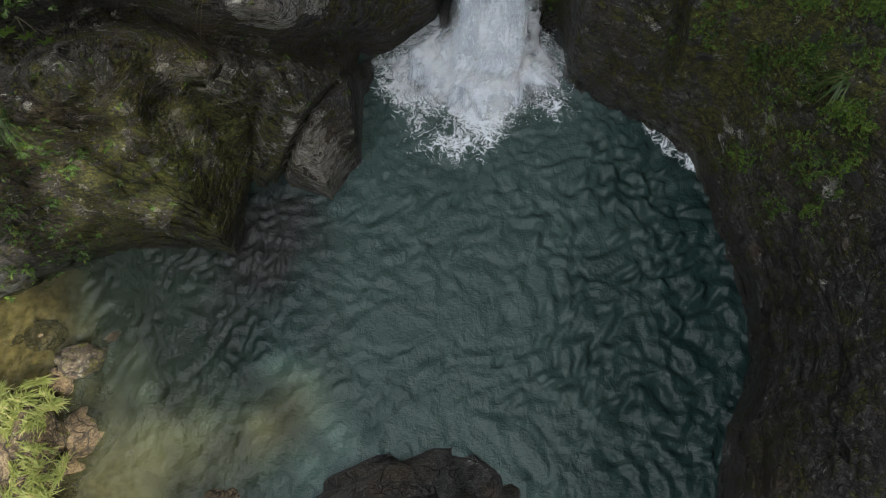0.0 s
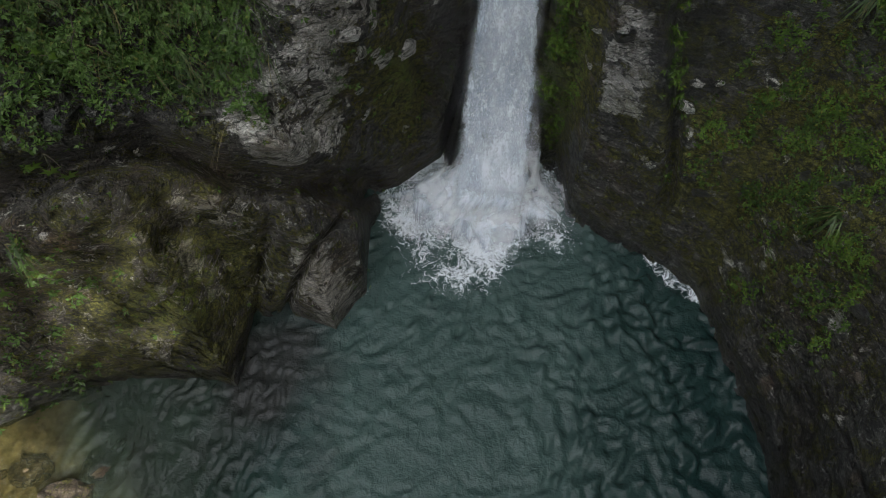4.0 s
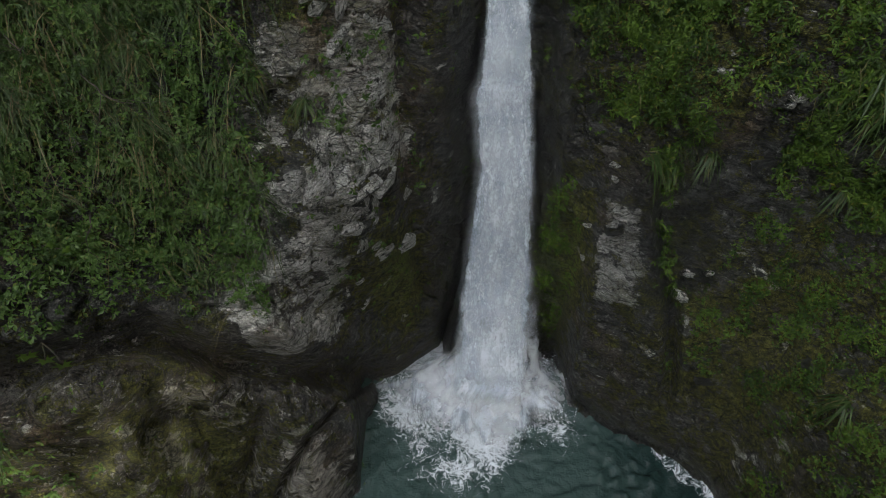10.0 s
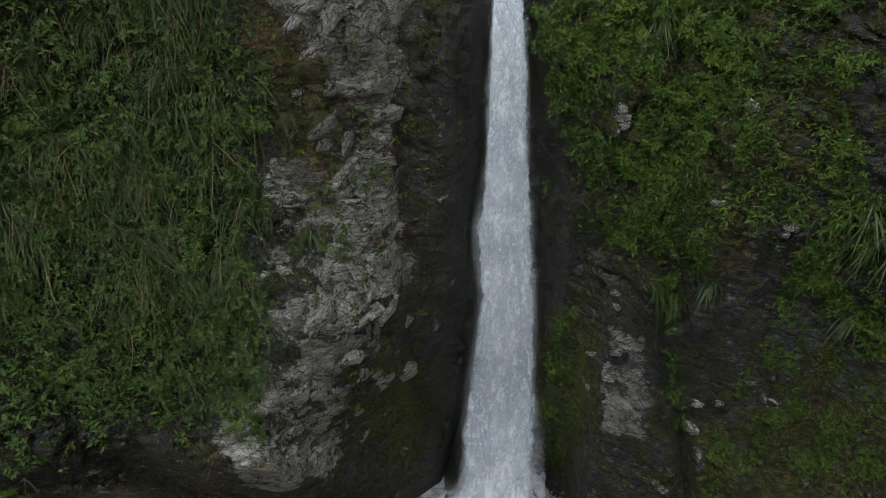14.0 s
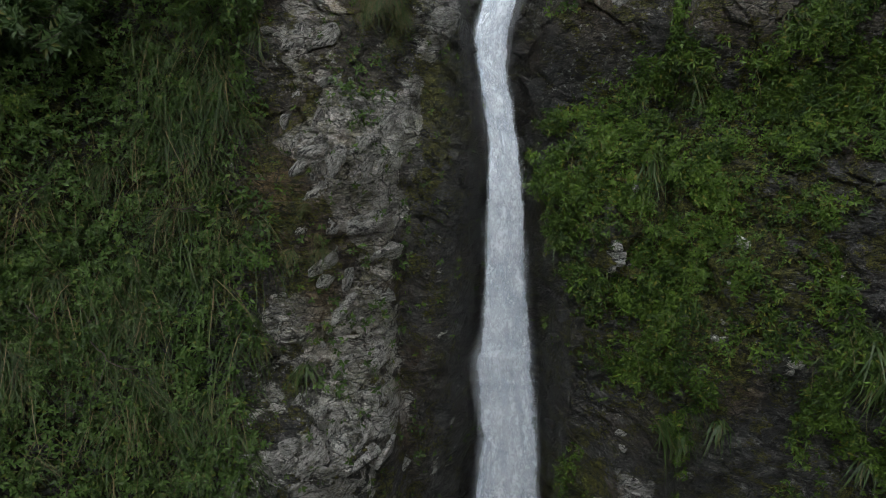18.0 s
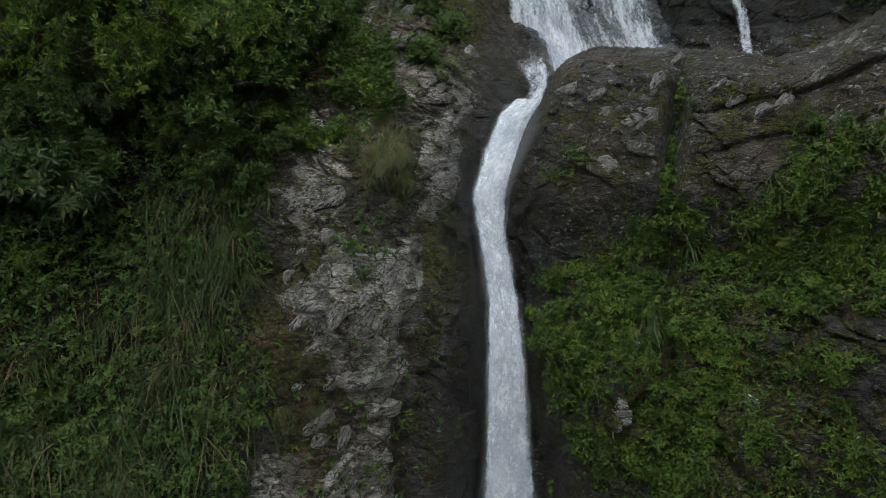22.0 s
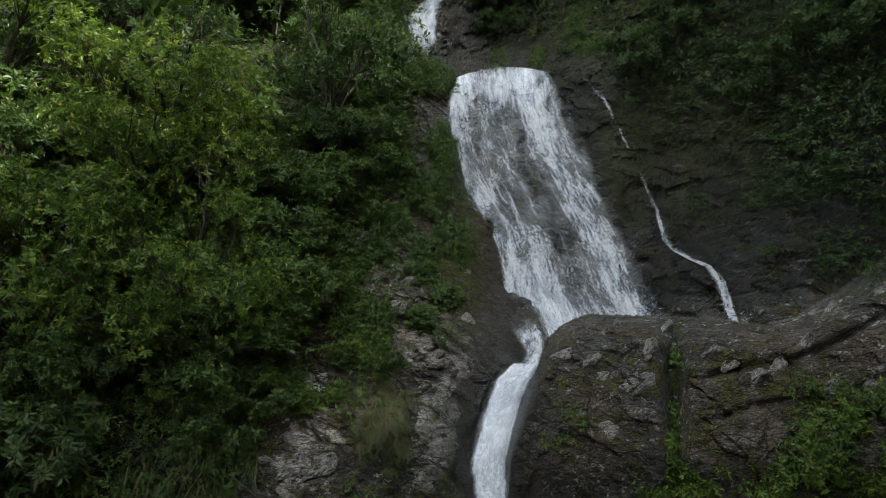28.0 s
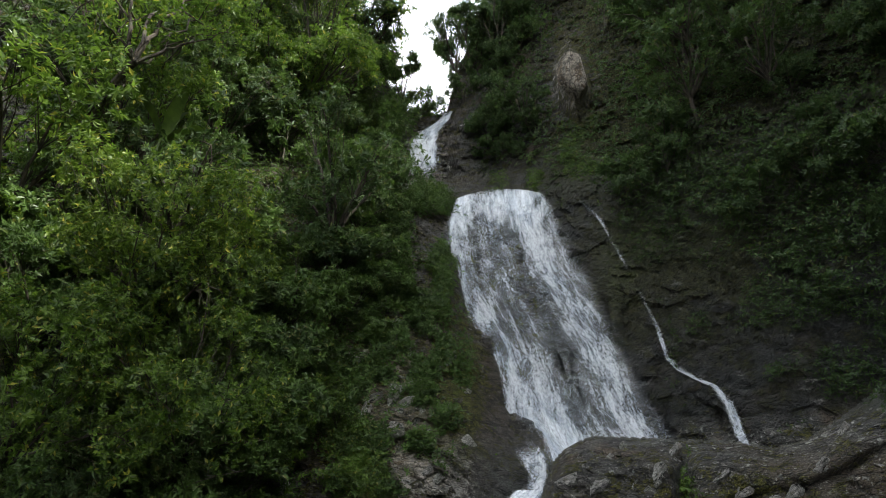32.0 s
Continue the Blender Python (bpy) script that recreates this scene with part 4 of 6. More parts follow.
def splash():
    """Churned water where the fall meets the pool: nested veils of spray over a ragged mound, drops flung round it."""
    top = tagged(new("splash"), "churning white splash and drifting spray at the foot of the fall", "splash")
    rng = np.random.default_rng(97)
    veil = spray_material()
    # a skirt that flares from the strand down to the pool: radius above its foot, then height of the foot's ripples
    for k, (wide, reach, tall, dn) in enumerate(((0.5, 1.45, 3.0, 1.4), (0.55, 1.9, 2.2, 0.85), (0.5, 2.3, 1.2, 0.62), (0.85, 2.2, 3.4, 0.42))):
        t, ph = np.linspace(0, 1, 60), np.linspace(0, 2 * np.pi, 110)
        H, F = np.meshgrid(t ** 1.6, ph, indexing="ij")
        H, F = H.ravel(), F.ravel()
        z = tall * H
        q = np.stack([np.cos(F) * 1.6, np.sin(F) * 1.6, z * 0.7 + 3 * k], 1)
        swell = 1 + 0.30 * fbm(q * 1.3, 4, 95 + k) + 0.16 * fbm(q * 4.5, 3, 96) * step(1.0, 0.2, H)
        rad = (wide + reach * np.exp(-z / (0.16 * tall + 0.12))) * swell
        front = np.where(np.sin(F) > 0, 0.55, 0.8)
        cx, cy = 1.05 + 0.45 * step(0, 0.6, H), 11.75 + 0.75 * step(0, 0.8, H)
        v = np.stack([cx + rad * np.cos(F), cy + rad * front * np.sin(F), z + 0.10 * fbm(q * 3, 3, 99)], 1)
        me = mesh_of("spray", v, grid_faces(60, 110), WHITE if k < 3 else veil, True)
        edge = step(0.0, 0.16, H + 0.07 * fbm(q * 3, 3, 94)) * step(1.0, 0.6, H)
        give(me, "u", np.cos(F) * rad * 0.8), give(me, "v", z * 1.2 + rad), give(me, "layer", np.full(len(v), 30.0 + 5 * k))
        give(me, "dense", dn * (0.12 + 1.1 * edge) * step(1.0, 0.75, H))
        ob = new("spray", me)
        ob.parent = top
    # drops
    n = 2600
    a, far = rng.random(n) * 2 * np.pi, rng.random(n) ** 0.6
    c = np.stack([1.2 + np.cos(a) * 2.7 * far, 11.7 + np.sin(a) * 2.3 * far, 0.05 + np.abs(rng.normal(0, 0.45, n)) * (1.3 - far)], 1)
    c = c[np.hypot(c[:, 0], c[:, 1]) < shore(np.degrees(np.arctan2(c[:, 0], c[:, 1]))) - 0.05]
    size = 0.008 + 0.018 * rng.random(len(c)) ** 2
    o = np.array([[1, 0, 0], [-0.5, 0.87, 0], [-0.5, -0.87, 0], [0, 0, 1.3]])
    v = (c[:, None] + size[:, None, None] * o[None]).reshape(-1, 3)
    i = np.arange(len(c))[:, None] * 4
    drops = tagged(new("spray_drops", mesh_of("spray_drops", v, np.concatenate([i + [0, 2, 1], i + [0, 1, 3], i + [1, 2, 3], i + [2, 0, 3]]), Mat("drop", 0.3, (0.8, 0.84, 0.87)).m)), "white drops flung out of the splash", "water", kind="stuff")


splash()


# ---- plants ----
def unit(v):
    return v / (np.linalg.norm(v, axis=-1, keepdims=True) + 1e-9)


def leaf_arrays(P, W, N, L, ratio=0.42, fold=0.18, droop=0.15):
    """Vertices and triangles of n leaves: base P, axis W, face N, length L."""
    W = unit(W)
    S = unit(np.cross(W, N))
    N = np.cross(S, W)
    L = L[:, None]
    mid = P + W * L * 0.45 - N * L * 0.02
    a = mid + S * L * ratio * 0.5 + N * L * fold * ratio
    b = mid - S * L * ratio * 0.5 + N * L * fold * ratio
    tip = P + W * L - N * L * droop
    n = len(P)
    v = np.stack([P, a, tip, b], 1).reshape(-1, 3)
    i = np.arange(n)[:, None] * 4
    return v, np.concatenate([i + [0, 1, 2], i + [0, 2, 3]])


def rosettes(C, A, size, count, rng, spread=0.9):
    """Whorls of leaves round twig ends C that point along A."""
    n = len(C)
    A = unit(A)
    side = unit(np.cross(A, rng.normal(size=(n, 3))))
    other = np.cross(A, side)
    P, W, N, L = [], [], [], []
    for k in range(count):
        ang = k * 2.4 + rng.random(n) * 0.9
        rad = side * np.cos(ang)[:, None] + other * np.sin(ang)[:, None]
        w = A * (0.15 + 0.75 * rng.random(n))[:, None] + rad * spread
        w[:, 2] -= 0.15
        P.append(C - A * (rng.random(n) * size * 0.7)[:, None] + rad * size * 0.08)
        W.append(w), N.append(A + 0.35 * rng.normal(size=(n, 3)) + np.array([0, 0, 0.3]))
        L.append(size * (0.6 + 0.6 * rng.random(n)))
    return np.concatenate(P), np.concatenate(W), np.concatenate(N), np.concatenate(L)


def tube(points, r0, r1, sides=6):
    """Tapered tube along points."""
    pts = np.asarray(points, float)
    n = len(pts)
    t = unit(np.gradient(pts, axis=0))
    ref = np.array([0.31, 0.95, 0.1])
    s = unit(np.cross(t, ref))
    o = np.cross(t, s)
    r = np.linspace(r0, r1, n)[:, None]
    ang = np.linspace(0, 2 * np.pi, sides, endpoint=False)
    v = np.stack([pts + r * (s * np.cos(a) + o * np.sin(a)) for a in ang], 1).reshape(-1, 3)
    f = []
    for i in range(n - 1):
        for k in range(sides):
            f.append((i * sides + k, i * sides + (k + 1) % sides, (i + 1) * sides + (k + 1) % sides, (i + 1) * sides + k))
    return v, np.array(f)


def joined(pieces):
    v, f, o = [], [], 0
    for a, b in pieces:
        v.append(a), f.append(b + o)
        o += len(a)
    return np.concatenate(v), np.concatenate(f)


def part(name, verts, faces, material, parent, label="", smooth=False):
    ob = new(name, mesh_of(name, verts, faces, material, smooth))
    ob.parent = parent
    return tagged(ob, label) if label else ob


def curve_points(a, b, n, rng, wob=0.08, sag=0.0):
    a, b = np.asarray(a, float), np.asarray(b, float)
    t = np.linspace(0, 1, n)[:, None]
    p = a + (b - a) * t
    ln = np.linalg.norm(b - a)
    p += np.cumsum(rng.normal(0, wob * ln / n, (n, 3)), axis=0) * np.sin(np.pi * np.clip(t, 0, 1)) ** 0.5
    p[:, 2] += sag * ln * np.sin(np.pi * t[:, 0])
    return p


def bush(name, label, category, seed, radius, tall, clusters, size, per, leafmat, trunk=0.03, stems=6, base_high=0.25, crown_label=""):
    """Shrub or tree at the origin: stems that fork to twig ends, each carrying whorls of leaves."""
    rng = np.random.default_rng(seed)
    top = tagged(new(name), label, category)
    wood, ends, axes, limbs = [], [], [], []
    foot = np.array([0, 0, -0.3])
    fork = np.array([0.05 * tall * rng.normal(), 0.05 * tall * rng.normal(), tall * base_high])
    wood.append(tube(curve_points(foot, fork, 6, rng), trunk, trunk * 0.75, 7))
    # lobes of the crown at uneven places, so that the outline has gaps
    for k in range(stems):
        ang = 2 * np.pi * (k + 0.6 * rng.random()) / stems
        out = radius * (0.35 + 0.6 * rng.random())
        lobe = fork + np.array([math.cos(ang) * out, math.sin(ang) * out, (tall - fork[2]) * (0.3 + 0.65 * rng.random())])
        limb = curve_points(fork, lobe, 7, rng, 0.12)
        first = len(wood)
        wood.append(tube(limb, trunk * 0.6, trunk * 0.16, 6))
        reach = radius * (0.28 + 0.2 * rng.random())
        for j in range(max(3, clusters // stems // 6)):
            v = rng.normal(size=3) * np.array([1, 1, 0.55])
            tip = lobe + v / np.linalg.norm(v) * reach * (0.45 + 0.55 * rng.random())
            twig = curve_points(limb[rng.integers(3, 7)], tip, 4, rng, 0.15)
            wood.append(tube(twig, trunk * 0.16, trunk * 0.05, 3))
            for q in range(6):
                e = tip + rng.normal(size=3) * reach * 0.20
                ends.append(e)
                axes.append(0.8 * (e - lobe) / reach + np.array([0, 0, 0.45]) + 0.35 * rng.normal(size=3))
        limbs.append(wood[first:])
    if category == "tree":
        stem = part("trunk", *wood[0], BARK, top)
        for group in limbs:
            part("limb", *joined(group), BARK, stem)
    else:
        part("trunk", *joined(wood), BARK, top)
    P, W, N, L = rosettes(np.array(ends), np.array(axes), size, per, rng)
    part("crown", *leaf_arrays(P, W, N, L, 0.42), leafmat, top, crown_label)
    return top


def plant_at(thing, place, nor, rng, scale=1.0, lean=0.5, first=False):
    """Stand a copy of a plant on the slope; it grows between upright and straight out."""
    z = (Vector(nor) * lean + Vector((0, 0, 1.0 - lean * 0.4))).normalized()
    turn = z.to_track_quat("Z", "Y").to_matrix().to_4x4()
    m = Matrix.Translation(Vector(place)) @ turn @ Matrix.Rotation(rng.random() * 6.28, 4, "Z") @ Matrix.Scale(scale, 4)
    if first:
        thing.matrix_basis = m
        return thing
    return copy_thing(thing, m)


def scatter(kinds, places, normals, rng, lo, hi, lean=0.5, used=None):
    for k, (p, n) in enumerate(zip(places, normals)):
        kind = kinds[k % len(kinds)]
        first = kind.name not in used
        used.add(kind.name)
        plant_at(kind, p, n, rng, lo + (hi - lo) * rng.random(), lean, first)


USED = set()
R = np.random.default_rng(5)


def west_edge(el):
    return np.interp(el, [-48, -30, -13, 0, 10, 20, 25, 31, 36, 40, 50], [-21, -19.2, -16.4, -16, -13, -9.5, -6.5, -3.2, -3.8, -4.8, -5])


def west_green(az, el):
    p = np.stack([az * 0.25, el * 0.25, 0 * az], 1)
    e = west_edge(el) + 2.5 * fbm(p, 3, 31)
    low = np.interp(az, [-66, -47, -42, -33, -28.5, -20, 0], [-36, -38.5, -39, -40, -43, -46, -30])
    w = step(0.8, -0.8, az - e) * step(0, 2, el - low)
    w = np.maximum(w, 0.5 * blob(az, el, -7, 12, 4, 9) + 0.5 * blob(az, el, -8, -3, 3, 5))
    w = np.maximum(w, 0.35 * step(0.1, 0.4, fbm(p * 3, 3, 33)) * blob(az, el, -9, -25, 9, 22))
    low_rock = 0.5 * step(0.1, 0.45, fbm(p * 3, 3, 34)) * blob(az, el, -50, -52, 14, 9) + 0.8 * blob(az, el, -60, -52, 9, 6) + 0.8 * blob(az, el, -52, -45, 5, 4)
    return np.maximum(w, low_rock)


def west_far(az, el):
    return west_green(az, el) * step(-52, -47, az) * (0.4 + 0.6 * step(40, 20, el))


def east_creeper(az, el):
    p = np.stack([az * 0.3, el * 0.3, 0 * az], 1)
    w = 1.0 * band(az, el, [-31, -28, -24, -21, -16, -12, -8, -4], [19, 18, 14.6, 12, 10.2, 8.6, 7.8, 8], [22, 23, 23, 24, 24, 25, 24.5, 14], 0.9, 20)
    w = np.maximum(w, 0.95 * band(az, el, [-8, -4, 0, 2], [14, 14, 16, 19], [25, 24, 23, 22], 1.0, 21))
    w = np.maximum(w, 1.0 * band(az, el, [-8, -4, 0, 4, 7.5], [26, 22, 25, 27.5, 29], [33, 40, 44, 40, 37], 1.0, 22))
    w = np.maximum(w, 0.50 * band(az, el, [-31, -24, -16, -9], [22, 23, 24, 24], [46, 46, 46, 46], 1.5, 23))
    w = np.maximum(w, 0.95 * band(az, el, [-31, -26, -20], [33, 31, 33], [46, 46, 46], 1.0, 24))
    w = np.maximum(w, 0.5 * blob(az, el, 20.5, 9, 2, 3) + 0.5 * blob(az, el, 28, 4.5, 2.5, 2) + 0.5 * blob(az, el, 11, 4, 2.5, 3))
    g = np.interp(el, [-48, -42, -35, -27, -12, -1, 10], [28.6, 25.0, 22.9, 21.4, 19.6, 18.7, 19.5])
    w = np.maximum(w, 0.9 * np.exp(-((az - g) / 0.8) ** 2) * step(-44, -40, el) * step(12, 9, el))
    w = w - 0.7 * np.clip(blob(az, el, 27.5, -27, 4, 4.5) + blob(az, el, 27.5, -13, 3.5, 4) + 1.2 * blob(az, el, 15.8, -16.7, 1.8, 2.2) + blob(az, el, 17.4, -9.5, 2.0, 2.5) + blob(az, el, 20.8, -3.4, 1.8, 1.8), 0, 1)
    n = fbm(p * 1.8, 4, 35) + 0.7 * fbm(p * 5, 3, 39)
    return np.clip(w, 0, 1) * step(0.0, 0.14, n + 0.45 * (w - 0.80))


def east_high(az, el):
    p = np.stack([az * 0.22, el * 0.22, 0 * az], 1)
    floor = np.interp(az, [1, 8, 14, 20, 26, 34, 46, 60], [40, 38.5, 37.0, 33, 29, 23, 22, 20])
    w = step(-3, 3, el - floor + 4 * fbm(p, 3, 36)) * np.clip(0.95 + 1.0 * fbm(p * 2, 3, 37), 0.4, 1) * (1 + 0.8 * step(14, 8, az))
    bare = 2.2 * blob(az, el, 15.2, 44, 3.0, 5) + 0.5 * blob(az, el, 33, 37, 2, 2.5) + 0.4 * blob(az, el, 9, 46.5, 2.0, 2) + 0.6 * blob(az, el, 22, 39, 3, 2)
    return np.clip(w - bare, 0, 1) * (az > 2)


def carpet(name, label, cliff, weight, count, size, per, leafmat, rng, reach=(0.03, 0.3), droop=0.3, ratio=0.42):
    """Low leafy cover rooted on the rock: whorls of leaves on short twigs."""
    C, N = cliff.sample(count, weight, rng)
    out = N * (reach[0] + (reach[1] - reach[0]) * rng.random((count, 1)) ** 1.7) + rng.normal(0, 0.06, (count, 3))
    P, W, Nn, L = rosettes(C + out, N * 0.8 + np.array([0, 0, 0.45 - droop]) + 0.3 * rng.normal(size=(count, 3)), size, per, rng)
    L *= np.repeat(0.7 + 0.6 * rng.random(1), len(L))
    me = mesh_of(name, *leaf_arrays(P, W, Nn, L, ratio), leafmat)
    tagged(new(name, me), label, "foliage", kind="stuff")


carpet("creeper", "fresh green creeper leaves on the wet east wall", cliff_east, east_creeper, 11500, 0.115, 7, CREEPER_LEAF, R, (0.03, 0.30), 0.45, 0.40)
carpet("hill_foliage", "dark leafy cover on the upper east wall", cliff_east, east_high, 21000, 0.16, 6, DARK_LEAF, R, (0.05, 0.8))
carpet("slope_foliage", "leafy undergrowth on the west slope", cliff_west, lambda a, e: west_green(a, e) * (1 - 0.35 * step(20, 32, e)) * (1 - 0.4 * step(-50, -60, a)) * (0.12 + 0.88 * np.maximum(step(-0.22, 0.08, fbm(np.stack([a * 0.42, e * 0.36, 0 * a], 1), 4, 49)), step(0, 8, e))), 29000, 0.105, 6, SHRUB_LEAF, R, (0.03, 0.45), 0.3, 0.5)
carpet("vine_foliage", "broad-leaved vines hung over the west slope", cliff_west, lambda a, e: west_green(a, e) * step(-19, -24, a) * step(-42, -36, e) * step(26, 16, e) * (1 - 0.7 * blob(a, e, -25, -22, 8, 20)) * (0.15 + 0.85 * step(-0.1, 0.12, fbm(np.stack([a * 0.3, e * 0.3, 0 * a], 1), 4, 51))), 12000, 0.10, 6, SHRUB_LEAF, R, (0.08, 0.7), 0.3, 0.55)
carpet("rock_herbs", "herbs and ferns in the joints of the brown rock", cliff_west, lambda a, e: blob(a, e, -5, 20, 8, 11) * np.clip(0.2 + 2.2 * fbm(np.stack([a * 0.5, e * 0.5, 0 * a], 1), 3, 45), 0, 1), 6500, 0.10, 6, SHRUB_LEAF, R, (0.02, 0.25))
carpet("herb_cover", "small bright herbs among the west rocks", cliff_west, lambda a, e: np.clip(west_green(a, e) + 0.08, 0, 0.5) * step(-66, -50, e) * step(25, 5, e), 6000, 0.075, 5, CREEPER_LEAF, R, (0.02, 0.12))


carpet("ledge_foliage", "herbs, ferns and low bushes crowding the fall", cliff_west, lambda a, e: band(a, e, [22, 25, 28, 33, 37], [-9, -9, -9, -8, -8], [-2.5, 0.2, 0.8, 0.6, -0.4], 0.8, 30) * np.clip(0.45 + 2.0 * fbm(np.stack([a * 0.4, e * 0.4, 0 * a], 1), 3, 53), 0, 1), 8000, 0.10, 6, SHRUB_LEAF, R, (0.03, 0.45))
carpet("brow_bushes", "small-leaved bushes crowding the upper fall", cliff_west, lambda a, e: band(a, e, [36.5, 38.5, 40.5, 43.5], [-14, -14, -14, -14], [-5.4, -5.6, -4.8, -2.6], 0.6, 33), 4200, 0.12, 6, SHRUB_LEAF, R, (0.05, 0.7))
carpet("slope_herbs", "fresh green herbs on the earthy slope beside the fall", cliff_west, lambda a, e: band(a, e, [6, 10, 15, 18], [-13, -12, -12, -12], [-7, -5, -7, -9], 1.0, 31) * np.clip(0.3 + 2.4 * fbm(np.stack([a * 0.45, e * 0.45, 0 * a], 1), 3, 54), 0, 1), 4500, 0.085, 6, CREEPER_LEAF, R, (0.02, 0.3))


# shrubs on the slopes
carpet("brow_foliage", "leafy thicket on the steep upper west slope", cliff_west, lambda a, e: step(-3.6, -5.4, a - 1.2 * fbm(np.stack([e * 0.4, 0 * e, 0 * e], 1), 3, 46)) * step(-46, -40, a) * step(21, 26, e - 0.4 * np.maximum(a + 8, -18)) * (0.25 + 0.75 * step(-22, -16, a) + 0.5 * step(33, 37, e)) * step(60, 50, e), 14000, 0.12, 6, SHRUB_LEAF, R, (0.05, 0.9))
carpet("wall_herbs", "dark herbs and ferns on the ledges of the wet wall", cliff_east, lambda a, e: step(13, 16, e) * step(40, 34, e) * step(17, 20, a + 0.15 * (e - 30)) * step(44, 38, a) * np.clip(-0.15 + 2.6 * fbm(np.stack([a * 0.35, e * 0.45, 0 * a], 1), 4, 47) + 0.035 * (a - 24) + 0.045 * (e - 26), 0, 1), 5200, 0.12, 6, DARK_LEAF, R, (0.02, 0.25))
carpet("lip_herbs", "mossy herbs above the lip of the middle fall", cliff_east, lambda a, e: blob(a, e, 12, 37.5, 9, 4) * np.clip(0.1 + 2.2 * fbm(np.stack([a * 0.5, e * 0.6, 0 * a], 1), 4, 48), 0, 1), 2500, 0.09, 6, CREEPER_LEAF, R, (0.02, 0.2))


carpet("wall_moss", "small bright moss and herbs on the lower east wall", cliff_east, lambda a, e: (blob(a, e, 12.8, -40, 2.6, 8) + 0.45 * band(a, e, [-54, -42, -32], [42, 33, 31.5], [56, 52, 46], 1.5, 25) + 0.35 * band(a, e, [-47, -33], [27, 31], [34, 34], 1.0, 26) + 0.35 * blob(a, e, 20, -14, 14, 16)) * np.clip(0.1 + 2.4 * fbm(np.stack([a * 0.6, e * 0.6, 0 * a], 1), 4, 52), 0, 1), 9000, 0.05, 5, CREEPER_LEAF, R, (0.01, 0.08), 0.3, 0.55)


shrubs = [bush("shrub", "leafy green shrub rooted on the steep slope", "shrub", 100 + k, 0.75, 1.1, 380, 0.098, 7, (SHRUB_LEAF, SHRUB_LEAF, CREEPER_LEAF, DARK_LEAF)[k], 0.025, 6) for k in range(4)]
p, n = cliff_west.sample(66, lambda a, e: west_far(a, e) * (0.25 + 0.75 * step(-14, -4, e)) * step(-40, -34, e) * step(46, 30, e) * (1 - np.clip(1.6 * blob(a, e, -23, -18, 11, 30), 0, 0.96)) * step(-0.3, -1.8, a - west_edge(e)), R)
scatter(shrubs, p, n, R, 0.7, 1.5, 0.75, USED)
p, n = cliff_east.sample(40, lambda a, e: east_high(a, e) * step(52, 44, a) * (1 - np.clip(2 * blob(a, e, 15, 41, 4, 7), 0, 1)), R)
scatter(shrubs[3:], p, n, R, 0.9, 1.8, 0.7, USED)

p, n = cliff_west.sample(34, lambda a, e: step(-42, -36, a) * step(-12, -15, a) * step(10, 14, e) * step(29, 24, e), R)
scatter(shrubs[:3], p, n, R, 0.8, 1.4, 0.8, USED)
p, n = cliff_west.sample(26, lambda a, e: step(-46, -40, a) * step(-13, -16, a) * step(15, 17, e) * step(29, 26, e), R)
scatter(shrubs[:3], p, n, R, 1.5, 2.2, 1.2, USED)
p, n = cliff_west.sample(54, lambda a, e: step(-44, -38, a) * step(-13.5, -16, a) * step(2, 8, e) * step(24, 18, e), R)
scatter(shrubs[:2] + shrubs[1:3], p, n, R, 0.7, 1.3, 0.95, USED)
p, n = cliff_west.sample(18, lambda a, e: blob(a, e, -11, 38, 3.0, 6) + 0.8 * blob(a, e, -9.5, 27, 3.0, 5), R)
scatter(shrubs, p, n, R, 0.8, 1.5, 0.6, USED)

p, n = cliff_east.sample(24, lambda a, e: blob(a, e, 7, 40, 5.5, 2.6) + 0.9 * blob(a, e, 7, 46, 6, 5), R)
scatter(shrubs[3:], p, n, R, 0.5, 1.0, 0.6, USED)

p, n = cliff_west.sample(14, lambda a, e: blob(a, e, -7.5, 29, 3.5, 6) + 0.4 * blob(a, e, -11, 18, 3, 8), R)
scatter(shrubs[2:3], p, n, R, 0.5, 1.0, 0.6, USED)

# trees on the upper slopes
trees = [bush("tree", "leafy broad-leaved tree on the gorge side", "tree", 120 + k, 1.9, 3.6, 480, 0.15, 10, (TREE_LEAF, DARK_LEAF, SHRUB_LEAF)[k], 0.08, 9, 0.2) for k in range(3)]
p, n = cliff_west.sample(38, lambda a, e: west_green(a, e) * step(-50, -44, a) * step(14, 24, e) * step(-11, -13, a) * (1 - step(30, 34, e) * step(-17, -15, a)), R)
scatter(trees, p, n, R, 0.75, 1.35, 0.6, USED)
p, n = cliff_east.sample(30, lambda a, e: east_high(a, e) * step(50, 46, a) * step(34, 40, e) * step(6, 10, a) * (1 - np.clip(2 * blob(a, e, 15, 41, 5, 9), 0, 1)), R)
scatter(trees[1:2], p, n, R, 0.7, 1.2, 0.45, USED)


